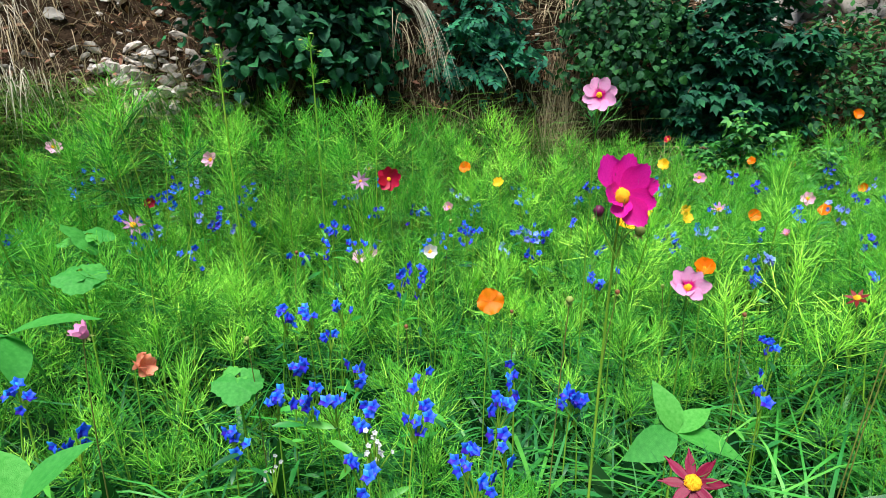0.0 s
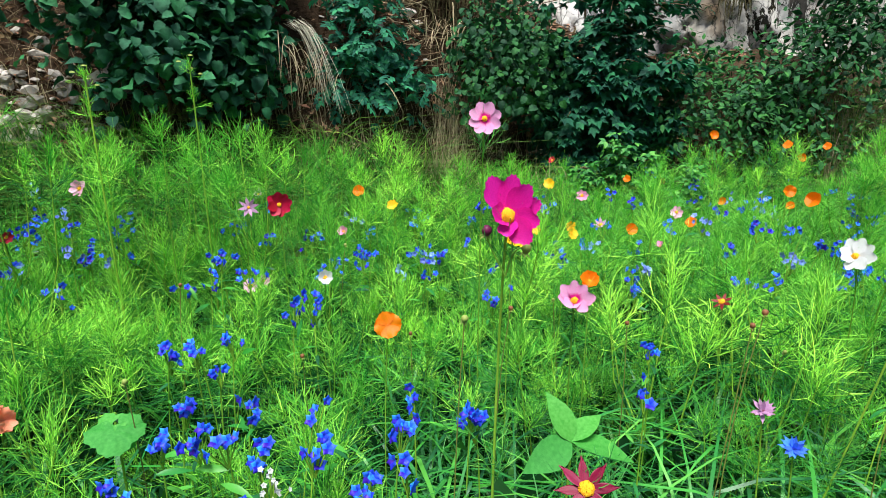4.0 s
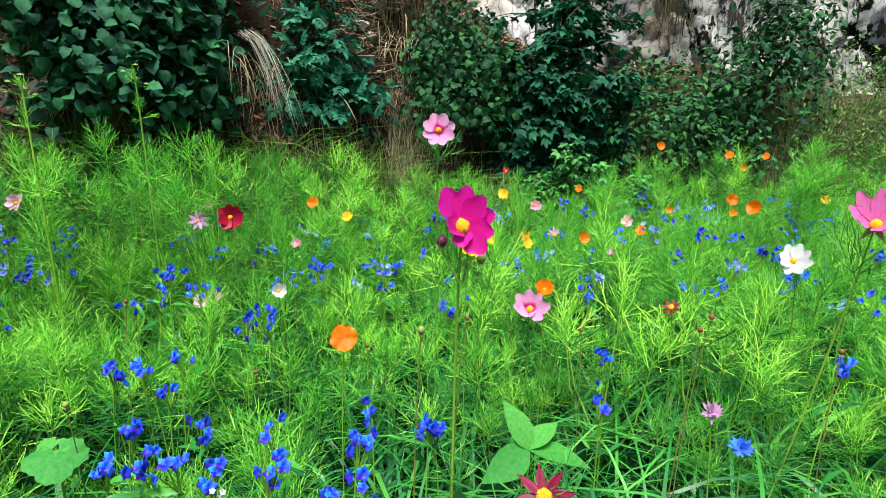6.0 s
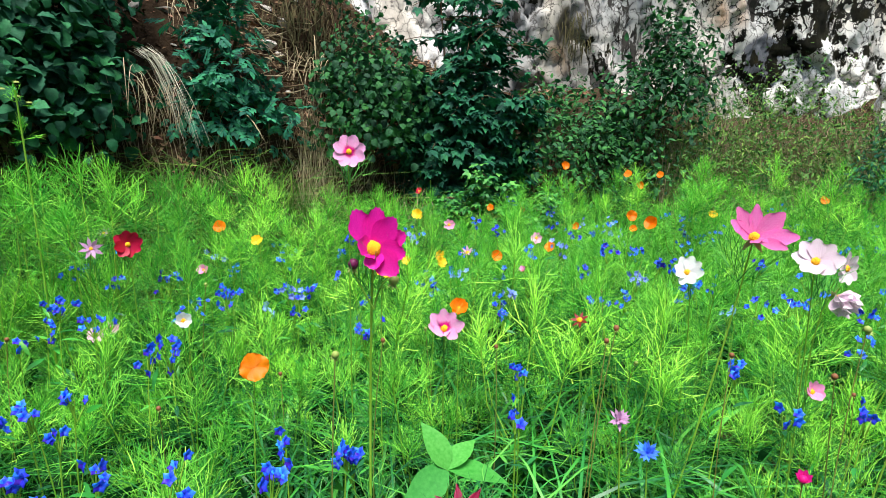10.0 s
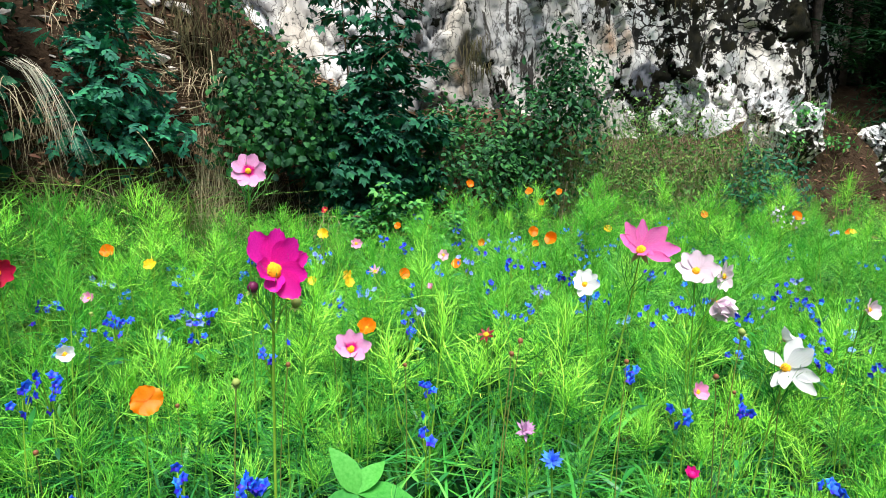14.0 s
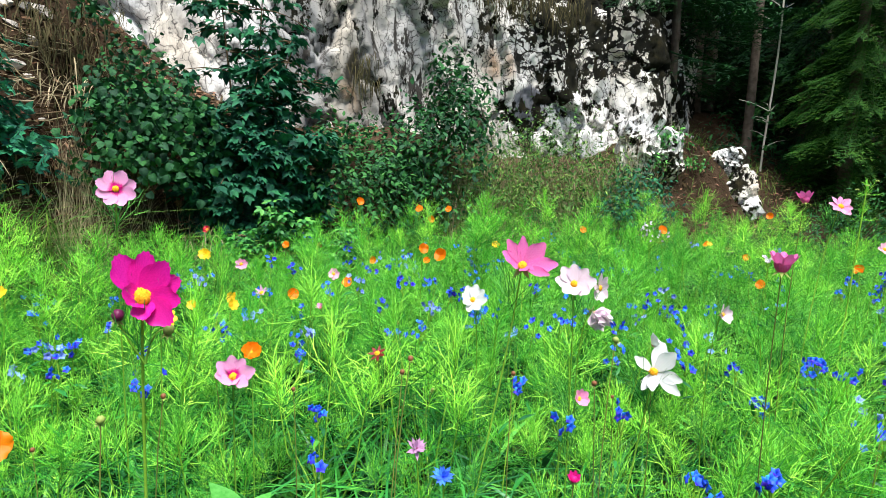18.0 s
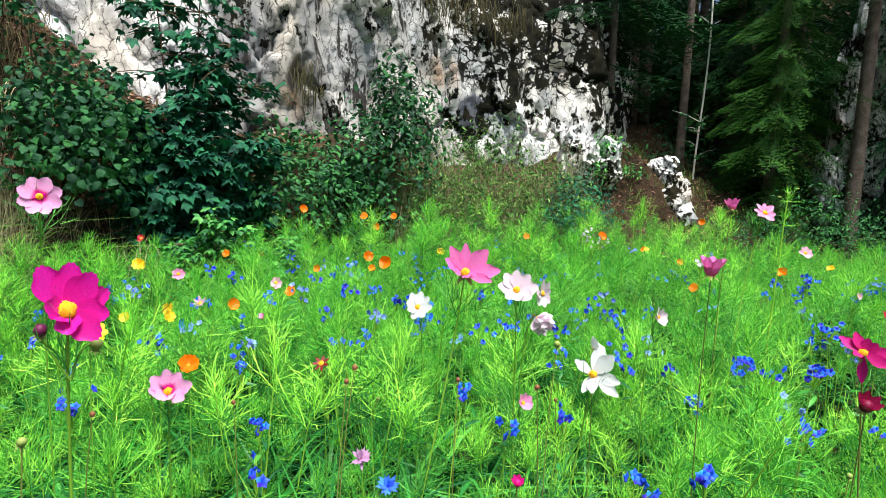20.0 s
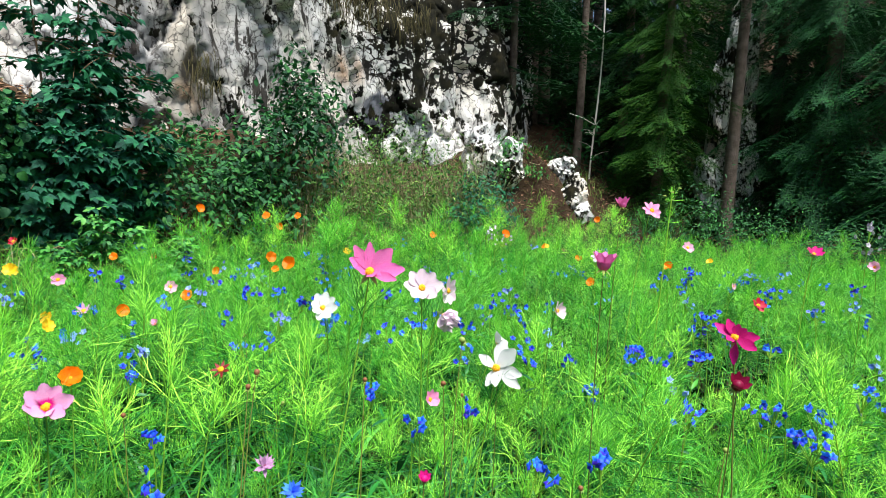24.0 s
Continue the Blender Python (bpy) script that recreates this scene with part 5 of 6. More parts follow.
def dome_mesh(name, bumps=True):
    g = Geo()
    rings, seg = 5, 12
    v = [[0, 0, 0.6]]
    for i in range(1, rings + 1):
        a = i / rings * np.pi / 2
        for j in range(seg):
            b = 2 * np.pi * (j + 0.5 * (i % 2)) / seg
            k = 1 + (0.1 if (i + j) % 2 else -0.06)
            v.append([np.sin(a) * np.cos(b) * k, np.sin(a) * np.sin(b) * k, 0.6 * np.cos(a) * k])
    f3 = [[0, 1 + j, 1 + (j + 1) % seg] for j in range(seg)]
    f4 = [[1 + (i - 1) * seg + j, 1 + i * seg + j, 1 + i * seg + (j + 1) % seg, 1 + (i - 1) * seg + (j + 1) % seg] for i in range(1, rings) for j in range(seg)]
    g.add(v, f3)
    g.v.append(np.zeros((0, 3)))
    g.f.append(np.array(f4))
    # upright florets
    n = 26
    a, q = rng.uniform(0, 6.28, n), np.sqrt(rng.uniform(0, 0.9, n))
    p = np.stack([q * np.cos(a), q * np.sin(a), 0.6 * np.sqrt(1 - q * q)], 1)
    way = unit(p * [0.5, 0.5, 1])
    g.scatter(*LANCE, p, frames_of(way, rng.uniform(0, 6.28, n)), np.full(n, 0.42))
    return g.mesh(name)


ROUNDPETAL = petal_mesh("petal", [0.07, 0.18, 0.29, 0.37, 0.42, 0.42, 0.37, 0.26], teeth=0.035, furrow=0.012, across=9)
SMOOTHPETAL = petal_mesh("petal", [0.05, 0.13, 0.22, 0.29, 0.34, 0.34, 0.3, 0.2], cup=0.1, teeth=0.01, furrow=0.008, across=9)
OVALPETAL = petal_mesh("petal", [0.07, 0.18, 0.28, 0.35, 0.38, 0.36, 0.27], teeth=0.03)
LONGPETAL = petal_mesh("petal", [0.06, 0.14, 0.22, 0.28, 0.3, 0.27, 0.18], cup=0.1, teeth=0.03)
QUILL = petal_mesh("petal", [0.06, 0.1, 0.14, 0.16, 0.15, 0.11, 0.04], cup=0.05, teeth=0.02, furrow=0.07)
POPPYPETAL = petal_mesh("petal", [0.1, 0.5, 0.72, 0.8, 0.76, 0.6], cup=0.4, teeth=0.03, furrow=0.015, ruffle=0.06)
RAGGED = petal_mesh("petal", [0.1, 0.45, 0.66, 0.72, 0.66, 0.46], cup=0.16, teeth=0.05, furrow=0.05, ruffle=0.16)
CRUMPLED = petal_mesh("petal", [0.1, 0.45, 0.66, 0.7, 0.62, 0.4], cup=0.45, teeth=0.1, furrow=0.09, ruffle=0.24)
SEPAL = petal_mesh("sepal", [0.1, 0.16, 0.12, 0.02], cup=-0.1, teeth=0, furrow=0)
FLORET = dome_mesh("flower_centre")


def coloured(mesh, material):
    """A mesh of that shape in one material, made once."""
    key = mesh.name.split(".")[0] + "_" + material.name + "_" + str(len(mesh.vertices)) + "_" + str(round(sum(v.co.y ** 2 for v in mesh.vertices), 4))
    if key not in MADE:
        me = mesh.copy()
        me.materials.clear()
        me.materials.append(material)
        MADE[key] = me
    return MADE[key]


MADE = {}


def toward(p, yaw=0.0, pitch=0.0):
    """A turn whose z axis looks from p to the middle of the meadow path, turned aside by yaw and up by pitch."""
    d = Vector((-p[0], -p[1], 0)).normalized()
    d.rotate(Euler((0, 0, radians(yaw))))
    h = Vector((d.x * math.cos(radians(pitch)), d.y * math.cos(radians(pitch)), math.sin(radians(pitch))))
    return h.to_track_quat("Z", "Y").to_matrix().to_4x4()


def stem_geo(base, head, thick, sway=0.03, back=None):
    """A stem from the ground to the back of a flower, from the place of its base."""
    h = np.array(head) - np.array(base)
    s = np.linspace(0, 1, 9)[:, None]
    mid = h * 0.55 + np.array([rng.normal() * sway, rng.normal() * sway, 0.02])
    if back is not None:
        mid = mid * 0.35 + (h + np.array(back)) * 0.65
    pts = 2 * s * (1 - s) * mid + s * s * h
    g = Geo()
    g.tube(pts, np.linspace(thick, thick * 0.6, 9), 6)
    return g, pts


def rooted(p, drift=0.05):
    x, y = p[0] * (1 + rng.normal() * drift) + rng.normal() * 0.01, p[1] * (1 + abs(rng.normal()) * drift)
    return Vector((x, y, ground_at(x, y)))


def cosmos(p, size, petal, shape, yaw=0, pitch=20, count=8, label="", eye=None, centre=0.17, stem=STEM, skip=(), spin=None, thick=0.0017, cup=0.0, leaves=2, name="cosmos_flower", rays=None, root=None):
    """A cosmos with stem, thread leaves, calyx, yellow centre and single petals. rays: angle, length, lift and width of each petal; root: where it stands."""
    base = Vector((*root, ground_at(*root))) if root else rooted(p)
    top = thing(name, label, "flower", "cosmos flowers", at=Matrix.Translation(base))
    local = Vector(p) - base
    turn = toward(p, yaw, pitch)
    n = turn.col[2].to_3d()
    back = -np.array(n) * 0.12 + np.array([0, 0, -0.05])
    sg, pts = stem_geo(base, Vector(p) - n * size * 0.08, thick, back=back)
    part("stem", sg, stem, top)
    if leaves:
        lg = Geo()
        r = np.random.default_rng(int(abs(p[0]) * 1000) + 5)
        for i in range(leaves):
            q = pts[int(4 + 3 * i / max(leaves - 1, 1))]
            add_threads(lg, feather(r, *plume(r, q, (0, 0, 1), 0.01, 0.1, 1, 3, droop=40), 4, 0.0011), r)
        part("foliage", lg, FEATHER_FAR, top)
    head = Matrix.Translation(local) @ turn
    R = size / 2
    centre *= 0.86
    seat = head @ Matrix.Translation((0, 0, 0.035 * size)) @ Matrix.Scale(centre * size, 4)
    disc = part("flower_centre", coloured(FLORET, DISC), DISC, top, "orange-yellow centre", seat)
    inv = seat.inverted()
    spin = rng.uniform(0, 360) if spin is None else spin
    for i, (a, k, lift, broad) in enumerate(rays or ()):
        m = head @ pose(0, 0, 0.0015 * (i % 3), 0, 0, a) @ pose(0, 0, 0, 9 + rng.normal() * 4, -lift, 0) @ Matrix.Diagonal((R * 0.84 * k, R * 0.7 * broad, R * 0.6, 1))
        part("petal", coloured(shape, petal), petal, disc, "", inv @ m)
    for i in range(0 if rays else count):
        if i in skip:
            continue
        a = spin + 360 * i / count + rng.normal() * 3
        m = head @ pose(0, 0, 0.002 * (i % 2), 0, 0, a) @ pose(0, 0, 0, 11 + rng.normal() * 5, -cup + rng.normal() * 6, 0) @ Matrix.Scale(R * rng.uniform(0.79, 0.88), 4)
        part("petal", coloured(shape, petal), petal, disc, "", inv @ m)
    for i in range(5):
        m = head @ pose(0, 0, -0.05 * size, 0, 0, spin + 72 * i) @ Matrix.Scale(size * 0.22, 4)
        part("sepal", coloured(SEPAL, BUDGREEN), BUDGREEN, disc, "", inv @ m)
    return top


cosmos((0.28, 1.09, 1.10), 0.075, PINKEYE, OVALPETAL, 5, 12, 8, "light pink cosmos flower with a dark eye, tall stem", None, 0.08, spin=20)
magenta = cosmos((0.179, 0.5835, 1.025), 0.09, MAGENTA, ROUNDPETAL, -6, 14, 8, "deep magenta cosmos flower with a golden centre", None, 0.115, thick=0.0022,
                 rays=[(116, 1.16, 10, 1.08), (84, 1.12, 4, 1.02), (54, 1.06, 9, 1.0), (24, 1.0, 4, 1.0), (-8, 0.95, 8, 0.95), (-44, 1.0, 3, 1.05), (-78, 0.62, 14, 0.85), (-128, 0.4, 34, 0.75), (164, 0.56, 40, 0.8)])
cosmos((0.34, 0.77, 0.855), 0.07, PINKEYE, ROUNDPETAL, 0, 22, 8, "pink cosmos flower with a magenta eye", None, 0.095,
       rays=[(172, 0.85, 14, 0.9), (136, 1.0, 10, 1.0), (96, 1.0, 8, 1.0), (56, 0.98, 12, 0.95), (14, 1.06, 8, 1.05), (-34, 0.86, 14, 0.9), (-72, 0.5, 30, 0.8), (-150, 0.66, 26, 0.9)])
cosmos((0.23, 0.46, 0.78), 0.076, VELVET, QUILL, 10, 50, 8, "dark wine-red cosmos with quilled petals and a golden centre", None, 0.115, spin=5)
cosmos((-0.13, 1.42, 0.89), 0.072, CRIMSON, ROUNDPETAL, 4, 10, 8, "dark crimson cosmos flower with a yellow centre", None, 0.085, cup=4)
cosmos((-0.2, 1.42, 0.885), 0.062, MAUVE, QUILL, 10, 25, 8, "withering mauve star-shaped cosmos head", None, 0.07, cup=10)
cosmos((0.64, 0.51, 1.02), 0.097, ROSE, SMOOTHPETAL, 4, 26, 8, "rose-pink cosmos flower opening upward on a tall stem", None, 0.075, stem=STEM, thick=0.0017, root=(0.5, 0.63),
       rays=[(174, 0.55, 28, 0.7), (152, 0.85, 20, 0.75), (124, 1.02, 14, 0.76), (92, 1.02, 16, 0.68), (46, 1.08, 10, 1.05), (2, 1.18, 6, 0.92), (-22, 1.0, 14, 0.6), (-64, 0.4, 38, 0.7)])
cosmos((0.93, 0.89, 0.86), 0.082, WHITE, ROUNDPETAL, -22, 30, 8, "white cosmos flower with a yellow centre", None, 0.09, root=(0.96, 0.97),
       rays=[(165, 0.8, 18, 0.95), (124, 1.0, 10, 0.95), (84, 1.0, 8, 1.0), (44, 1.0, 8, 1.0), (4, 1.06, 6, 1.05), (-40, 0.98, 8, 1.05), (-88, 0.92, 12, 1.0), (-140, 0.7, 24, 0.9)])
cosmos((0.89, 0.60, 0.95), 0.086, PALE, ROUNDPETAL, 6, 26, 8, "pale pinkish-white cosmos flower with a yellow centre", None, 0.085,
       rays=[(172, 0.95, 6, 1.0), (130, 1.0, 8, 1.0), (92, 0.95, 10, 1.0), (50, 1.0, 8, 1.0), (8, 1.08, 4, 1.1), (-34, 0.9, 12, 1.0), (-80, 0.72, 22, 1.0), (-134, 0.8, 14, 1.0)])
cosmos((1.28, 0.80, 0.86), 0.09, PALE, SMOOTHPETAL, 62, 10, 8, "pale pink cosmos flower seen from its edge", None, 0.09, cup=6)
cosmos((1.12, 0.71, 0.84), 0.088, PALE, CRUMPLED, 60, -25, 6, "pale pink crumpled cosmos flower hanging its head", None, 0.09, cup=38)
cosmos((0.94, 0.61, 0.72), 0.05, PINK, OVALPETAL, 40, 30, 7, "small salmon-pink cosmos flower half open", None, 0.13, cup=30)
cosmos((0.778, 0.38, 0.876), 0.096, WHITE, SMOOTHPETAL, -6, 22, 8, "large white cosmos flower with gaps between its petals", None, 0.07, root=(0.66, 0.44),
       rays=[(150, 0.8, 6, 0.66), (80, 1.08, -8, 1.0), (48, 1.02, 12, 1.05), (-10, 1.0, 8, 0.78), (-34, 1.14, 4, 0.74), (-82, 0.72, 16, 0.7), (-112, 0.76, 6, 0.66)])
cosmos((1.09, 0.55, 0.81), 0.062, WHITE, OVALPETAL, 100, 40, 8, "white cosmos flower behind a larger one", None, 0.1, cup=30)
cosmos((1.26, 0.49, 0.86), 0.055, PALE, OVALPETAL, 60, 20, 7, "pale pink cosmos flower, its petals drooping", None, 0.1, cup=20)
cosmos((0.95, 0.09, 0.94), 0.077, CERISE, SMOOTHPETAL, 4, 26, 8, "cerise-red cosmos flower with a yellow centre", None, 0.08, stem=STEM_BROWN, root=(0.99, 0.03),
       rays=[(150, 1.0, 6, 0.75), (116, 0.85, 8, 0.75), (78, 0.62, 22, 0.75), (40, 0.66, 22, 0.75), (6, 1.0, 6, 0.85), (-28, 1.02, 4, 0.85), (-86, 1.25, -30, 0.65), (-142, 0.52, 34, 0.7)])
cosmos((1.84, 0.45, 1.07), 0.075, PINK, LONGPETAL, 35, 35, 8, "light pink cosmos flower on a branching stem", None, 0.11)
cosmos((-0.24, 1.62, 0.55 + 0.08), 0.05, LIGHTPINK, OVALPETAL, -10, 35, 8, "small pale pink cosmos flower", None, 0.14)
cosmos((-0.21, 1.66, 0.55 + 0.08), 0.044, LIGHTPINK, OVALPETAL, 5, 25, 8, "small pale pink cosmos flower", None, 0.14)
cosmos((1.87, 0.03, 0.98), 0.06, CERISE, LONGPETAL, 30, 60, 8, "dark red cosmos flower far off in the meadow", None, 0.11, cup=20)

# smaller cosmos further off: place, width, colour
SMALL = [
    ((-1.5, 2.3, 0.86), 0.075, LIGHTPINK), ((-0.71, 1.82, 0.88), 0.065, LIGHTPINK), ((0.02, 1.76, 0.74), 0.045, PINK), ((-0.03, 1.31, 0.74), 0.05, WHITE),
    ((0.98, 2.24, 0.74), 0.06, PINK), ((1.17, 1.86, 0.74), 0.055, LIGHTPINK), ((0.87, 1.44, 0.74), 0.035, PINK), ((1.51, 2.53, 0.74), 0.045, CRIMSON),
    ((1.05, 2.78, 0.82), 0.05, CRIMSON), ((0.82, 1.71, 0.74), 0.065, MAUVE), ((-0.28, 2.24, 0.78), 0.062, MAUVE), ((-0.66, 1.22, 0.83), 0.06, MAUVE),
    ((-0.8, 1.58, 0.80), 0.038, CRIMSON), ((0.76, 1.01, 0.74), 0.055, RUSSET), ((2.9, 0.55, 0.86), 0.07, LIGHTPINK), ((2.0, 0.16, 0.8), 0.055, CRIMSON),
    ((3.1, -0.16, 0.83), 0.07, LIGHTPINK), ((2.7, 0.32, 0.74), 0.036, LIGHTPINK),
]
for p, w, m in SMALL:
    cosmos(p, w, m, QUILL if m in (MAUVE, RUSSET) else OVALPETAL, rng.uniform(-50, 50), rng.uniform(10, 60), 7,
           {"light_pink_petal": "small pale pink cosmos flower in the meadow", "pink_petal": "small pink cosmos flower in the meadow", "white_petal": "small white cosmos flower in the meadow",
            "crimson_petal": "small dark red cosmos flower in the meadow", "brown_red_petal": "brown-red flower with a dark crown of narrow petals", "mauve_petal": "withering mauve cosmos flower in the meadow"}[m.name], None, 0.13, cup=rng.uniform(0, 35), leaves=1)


def bud(p, size, material, label, open_=False, plant=None, joint=None):
    """A bud on a stem of its own, or on a side shoot of a plant that leaves its stem at joint."""
    base = Vector(joint) if plant else rooted(p)
    top = plant or thing("flower_bud", label, "bud", "buds in the meadow", at=Matrix.Translation(base))
    if plant:
        off = base - plant.matrix_basis.translation
        sg, _ = stem_geo(base, p, 0.0012, 0.008)
        part("side_shoot", sg, STEM, top, "", Matrix.Translation(off))
        base = plant.matrix_basis.translation
    else:
        sg, _ = stem_geo(base, p, 0.0014)
    if not plant:
        part("stem", sg, STEM_BROWN, top)
    bm = bmesh.new()
    bmesh.ops.create_uvsphere(bm, u_segments=12, v_segments=8, radius=0.5)
    for v in bm.verts:
        a = math.atan2(v.co.y, v.co.x)
        v.co *= 1 + 0.07 * math.cos(6 * a) * (1 - abs(v.co.z))
        v.co.z *= 1.15 if v.co.z < 0 else 1.0
    me = bpy.data.meshes.new("bud")
    bm.to_mesh(me)
    bm.free()
    for f in me.polygons:
        f.use_smooth = True
    local = Vector(p) - base
    b = part("bud", me, material, top, label if plant else "", Matrix.Translation(local) @ pose(0, 0, 0, rng.uniform(-30, 30), rng.uniform(-30, 30), 0) @ Matrix.Scale(size, 4))
    for i in range(7):
        part("sepal", coloured(SEPAL, BUDGREEN), BUDGREEN, b, "", pose(0, 0, -0.42, 0, 25, 51 * i) @ Matrix.Scale(0.85, 4))
    if open_:
        for i in range(7):
            part("petal", coloured(LONGPETAL, material), material, b, "", pose(0, 0, -0.25, 0, 0, 51 * i + 20) @ pose(0.25, 0, 0, 0, -50, 0) @ Matrix.Scale(1.2, 4))
    return top


bud((0.163, 0.602, 1.006), 0.0115, BUDPURPLE, "dark purple closed bud", False, magenta, (0.183, 0.596, 0.955))
bud((0.207, 0.599, 0.985), 0.011, BUDGREEN, "round green closed bud", False, magenta, (0.183, 0.596, 0.955))
for p, w, m, lab, op in (
                         ((-0.5, 0.75, 0.8), 0.016, PINK, "pink clover-like flower bud", True), ((0.63, 0.40, 0.76), 0.0095, CERISE, "dark red pointed cosmos bud", True),
                         ((0.99, 0.30, 1.02), 0.023, ROSE, "half-open rose-pink cosmos bud", True), ((1.49, 0.43, 1.10), 0.019, ROSE, "half-open rose-pink cosmos bud", True),
                         ((0.905, 0.075, 0.885), 0.016, VELVET, "withered dark red cosmos head", True), ((0.17, 0.74, 0.85), 0.0105, BUDGREEN, "round green closed cosmos bud", False),
                         ((0.89, 0.51, 0.87), 0.011, BUDGREEN, "round green closed cosmos bud", False), ((0.65, 0.76, 0.82), 0.010, BUDBROWN, "small brown round flower bud", False),
                         ((0.85, 0.52, 0.80), 0.009, BUDBROWN, "small brown round flower bud", False), ((0.64, 0.77, 0.795), 0.009, BUDBROWN, "small brown round flower bud", False)):
    bud(p, w, m, lab, op)


for k in range(16):
    az, r = -20 + 7.1 * k + 2.0 * math.sin(4.1 * k), 0.95 + 0.65 * ((k * 0.618) % 1.0)
    x, y = (float(v) for v in polar(az, r))
    bud((x, y, ground_at(x, y) + 0.72 + 0.08 * math.sin(2.7 * k)), 0.0085, BUDBROWN if k % 3 else BUDGREEN, "small brown round flower bud" if k % 3 else "small round green flower bud")


def poppy(p, size, petal, label, yaw=0.0, pitch=35.0, cup=0, name="poppy", group="orange poppies", count=4, shape=None):
    """A California poppy: a cup of four broad petals on a thin stem."""
    base = rooted(p, 0.03)
    top = thing(name, label, "flower", group, at=Matrix.Translation(base))
    turn = toward(p, yaw, pitch)
    n = turn.col[2].to_3d()
    sg, _ = stem_geo(base, Vector(p) - n * 0.01, 0.0015)
    part("stem", sg, STEM, top)
    head = Matrix.Translation(Vector(p) - base) @ turn
    sc = Matrix.Scale(size * (0.07 if count == 4 else 0.12), 4)
    c = part("flower_centre", coloured(FLORET, ORANGE if count == 4 else DISC), DISC, top, "", head @ sc)
    inv = (head @ sc).inverted()
    for i in range(count):
        m = head @ pose(0, 0, 0.0015 * (i % 2), 0, 0, 360 / count * i + 20) @ pose(0, 0, 0, 0, -cup + rng.normal() * 6, 0) @ Matrix.Scale(size / 2, 4)
        part("petal", coloured(shape or POPPYPETAL, petal), petal, c, "", inv @ m)
    return top


POPPIES = [
    (0.08, 0.93, 0.77, 0.052), (0.08, 2.07, 0.81, 0.05), (1.67, 2.43, 0.96, 0.045), (1.35, 2.58, 0.75, 0.045), (0.95, 1.76, 0.71, 0.045), (1.16, 1.75, 0.73, 0.045),
    (1.61, 2.23, 0.7, 0.04), (1.39, 1.61, 0.85, 0.045), (1.21, 1.31, 0.88, 0.046), (1.9, 2.25, 0.93, 0.045), (2.07, 2.36, 0.86, 0.045), (2.29, 2.46, 0.9, 0.045),
    (1.81, 2.08, 0.7, 0.04), (2.99, 2.04, 0.79, 0.045), (2.74, 1.41, 0.86, 0.05), (3.2, 1.39, 0.76, 0.04), (2.56, 0.55, 0.81, 0.045), (2.46, 0.84, 0.72, 0.045),
    (3.01, 1.11, 0.74, 0.04), (2.78, 1.89, 0.81, 0.045), (3.73, 1.27, 0.9, 0.045),
]
for i, (x, y, z, w) in enumerate(POPPIES):
    w *= 0.88
    if i == 0:
        poppy((x, y, z), w, ORANGE, "bright orange poppy with ragged satin petals, wide open", 0, 22, 2, shape=RAGGED)
    else:
        poppy((x, y, z), w, ORANGE, "bright orange poppy with four satin petals", rng.uniform(-40, 40), rng.uniform(15, 42), rng.uniform(0, 10), shape=RAGGED if i % 2 else None)
poppy((-0.47, 0.82, 0.71), 0.05, SALMON, "crumpled salmon-red poppy in the grass", 40, 25, 35, group="", shape=CRUMPLED)
for x, y, z, w in ((0.17, 1.79, 0.81, 0.035), (0.33, 1.04, 0.88, 0.045), (0.79, 1.87, 0.7, 0.04), (0.91, 2.43, 0.76, 0.045), (0.57, 1.6, 0.76, 0.03), (0.72, 1.7, 0.72, 0.04), (0.82, 2.19, 0.8, 0.045), (2.89, 1.24, 0.8, 0.03), (3.45, 0.54, 0.74, 0.04), (2.17, 1.98, 0.76, 0.045)):
    poppy((x, y, z), w, YELLOW, "small yellow flower in the meadow", rng.uniform(-40, 40), rng.uniform(10, 50), 10, "yellow_flower", "yellow flowers", 8, ROUNDPETAL)
poppy((0.5, 1.07, 0.78), 0.042, ORANGE, "frilled orange marigold in the meadow", 0, 40, 20, "marigold", "", 12, OVALPETAL)

# blue bell flowers in clusters
BELLPETAL = petal_mesh("petal", [0.12, 0.24, 0.42, 0.44, 0.3, 0.05], cup=0.1, curl=-0.5, teeth=0.0, furrow=0.06, across=5)


def bell_mesh(material, lobe=BELLPETAL):
    """One open bell of five lobes."""
    g = Geo()
    src = np.array([v.co[:] for v in lobe.vertices])
    f = np.array([p.vertices[:] for p in lobe.polygons])
    for i in range(5):
        c, s = np.cos(i * 1.2566), np.sin(i * 1.2566)
        tilt = 0.92
        q = np.stack([src[:, 0] * np.cos(tilt) - src[:, 2] * np.sin(tilt), src[:, 1], src[:, 0] * np.sin(tilt) + src[:, 2] * np.cos(tilt)], 1)
        g.add(np.stack([q[:, 0] * c - q[:, 1] * s, q[:, 0] * s + q[:, 1] * c, q[:, 2]], 1), f)
    me = g.mesh("bell")
    me.materials.append(material)
    return me


LILAC = mat("pale_lilac_petal", (0.5, 0.45, 0.62), 0.5, (0.66, 0.62, 0.72), 40, leafy=0.25)
FARPETAL = petal_mesh("petal", [0.14, 0.42, 0.4, 0.05], cup=0.1, curl=-0.5, teeth=0.0, furrow=0.06, across=3)
BELLS = {m.name: bell_mesh(m) for m in (BLUE, BLUEPALE, LILAC, WHITE)}
far_bell = bell_mesh(BLUE, FARPETAL)
FARBELL = np.array([v.co[:] for v in far_bell.vertices]), np.array([f.vertices[:] for f in far_bell.polygons])
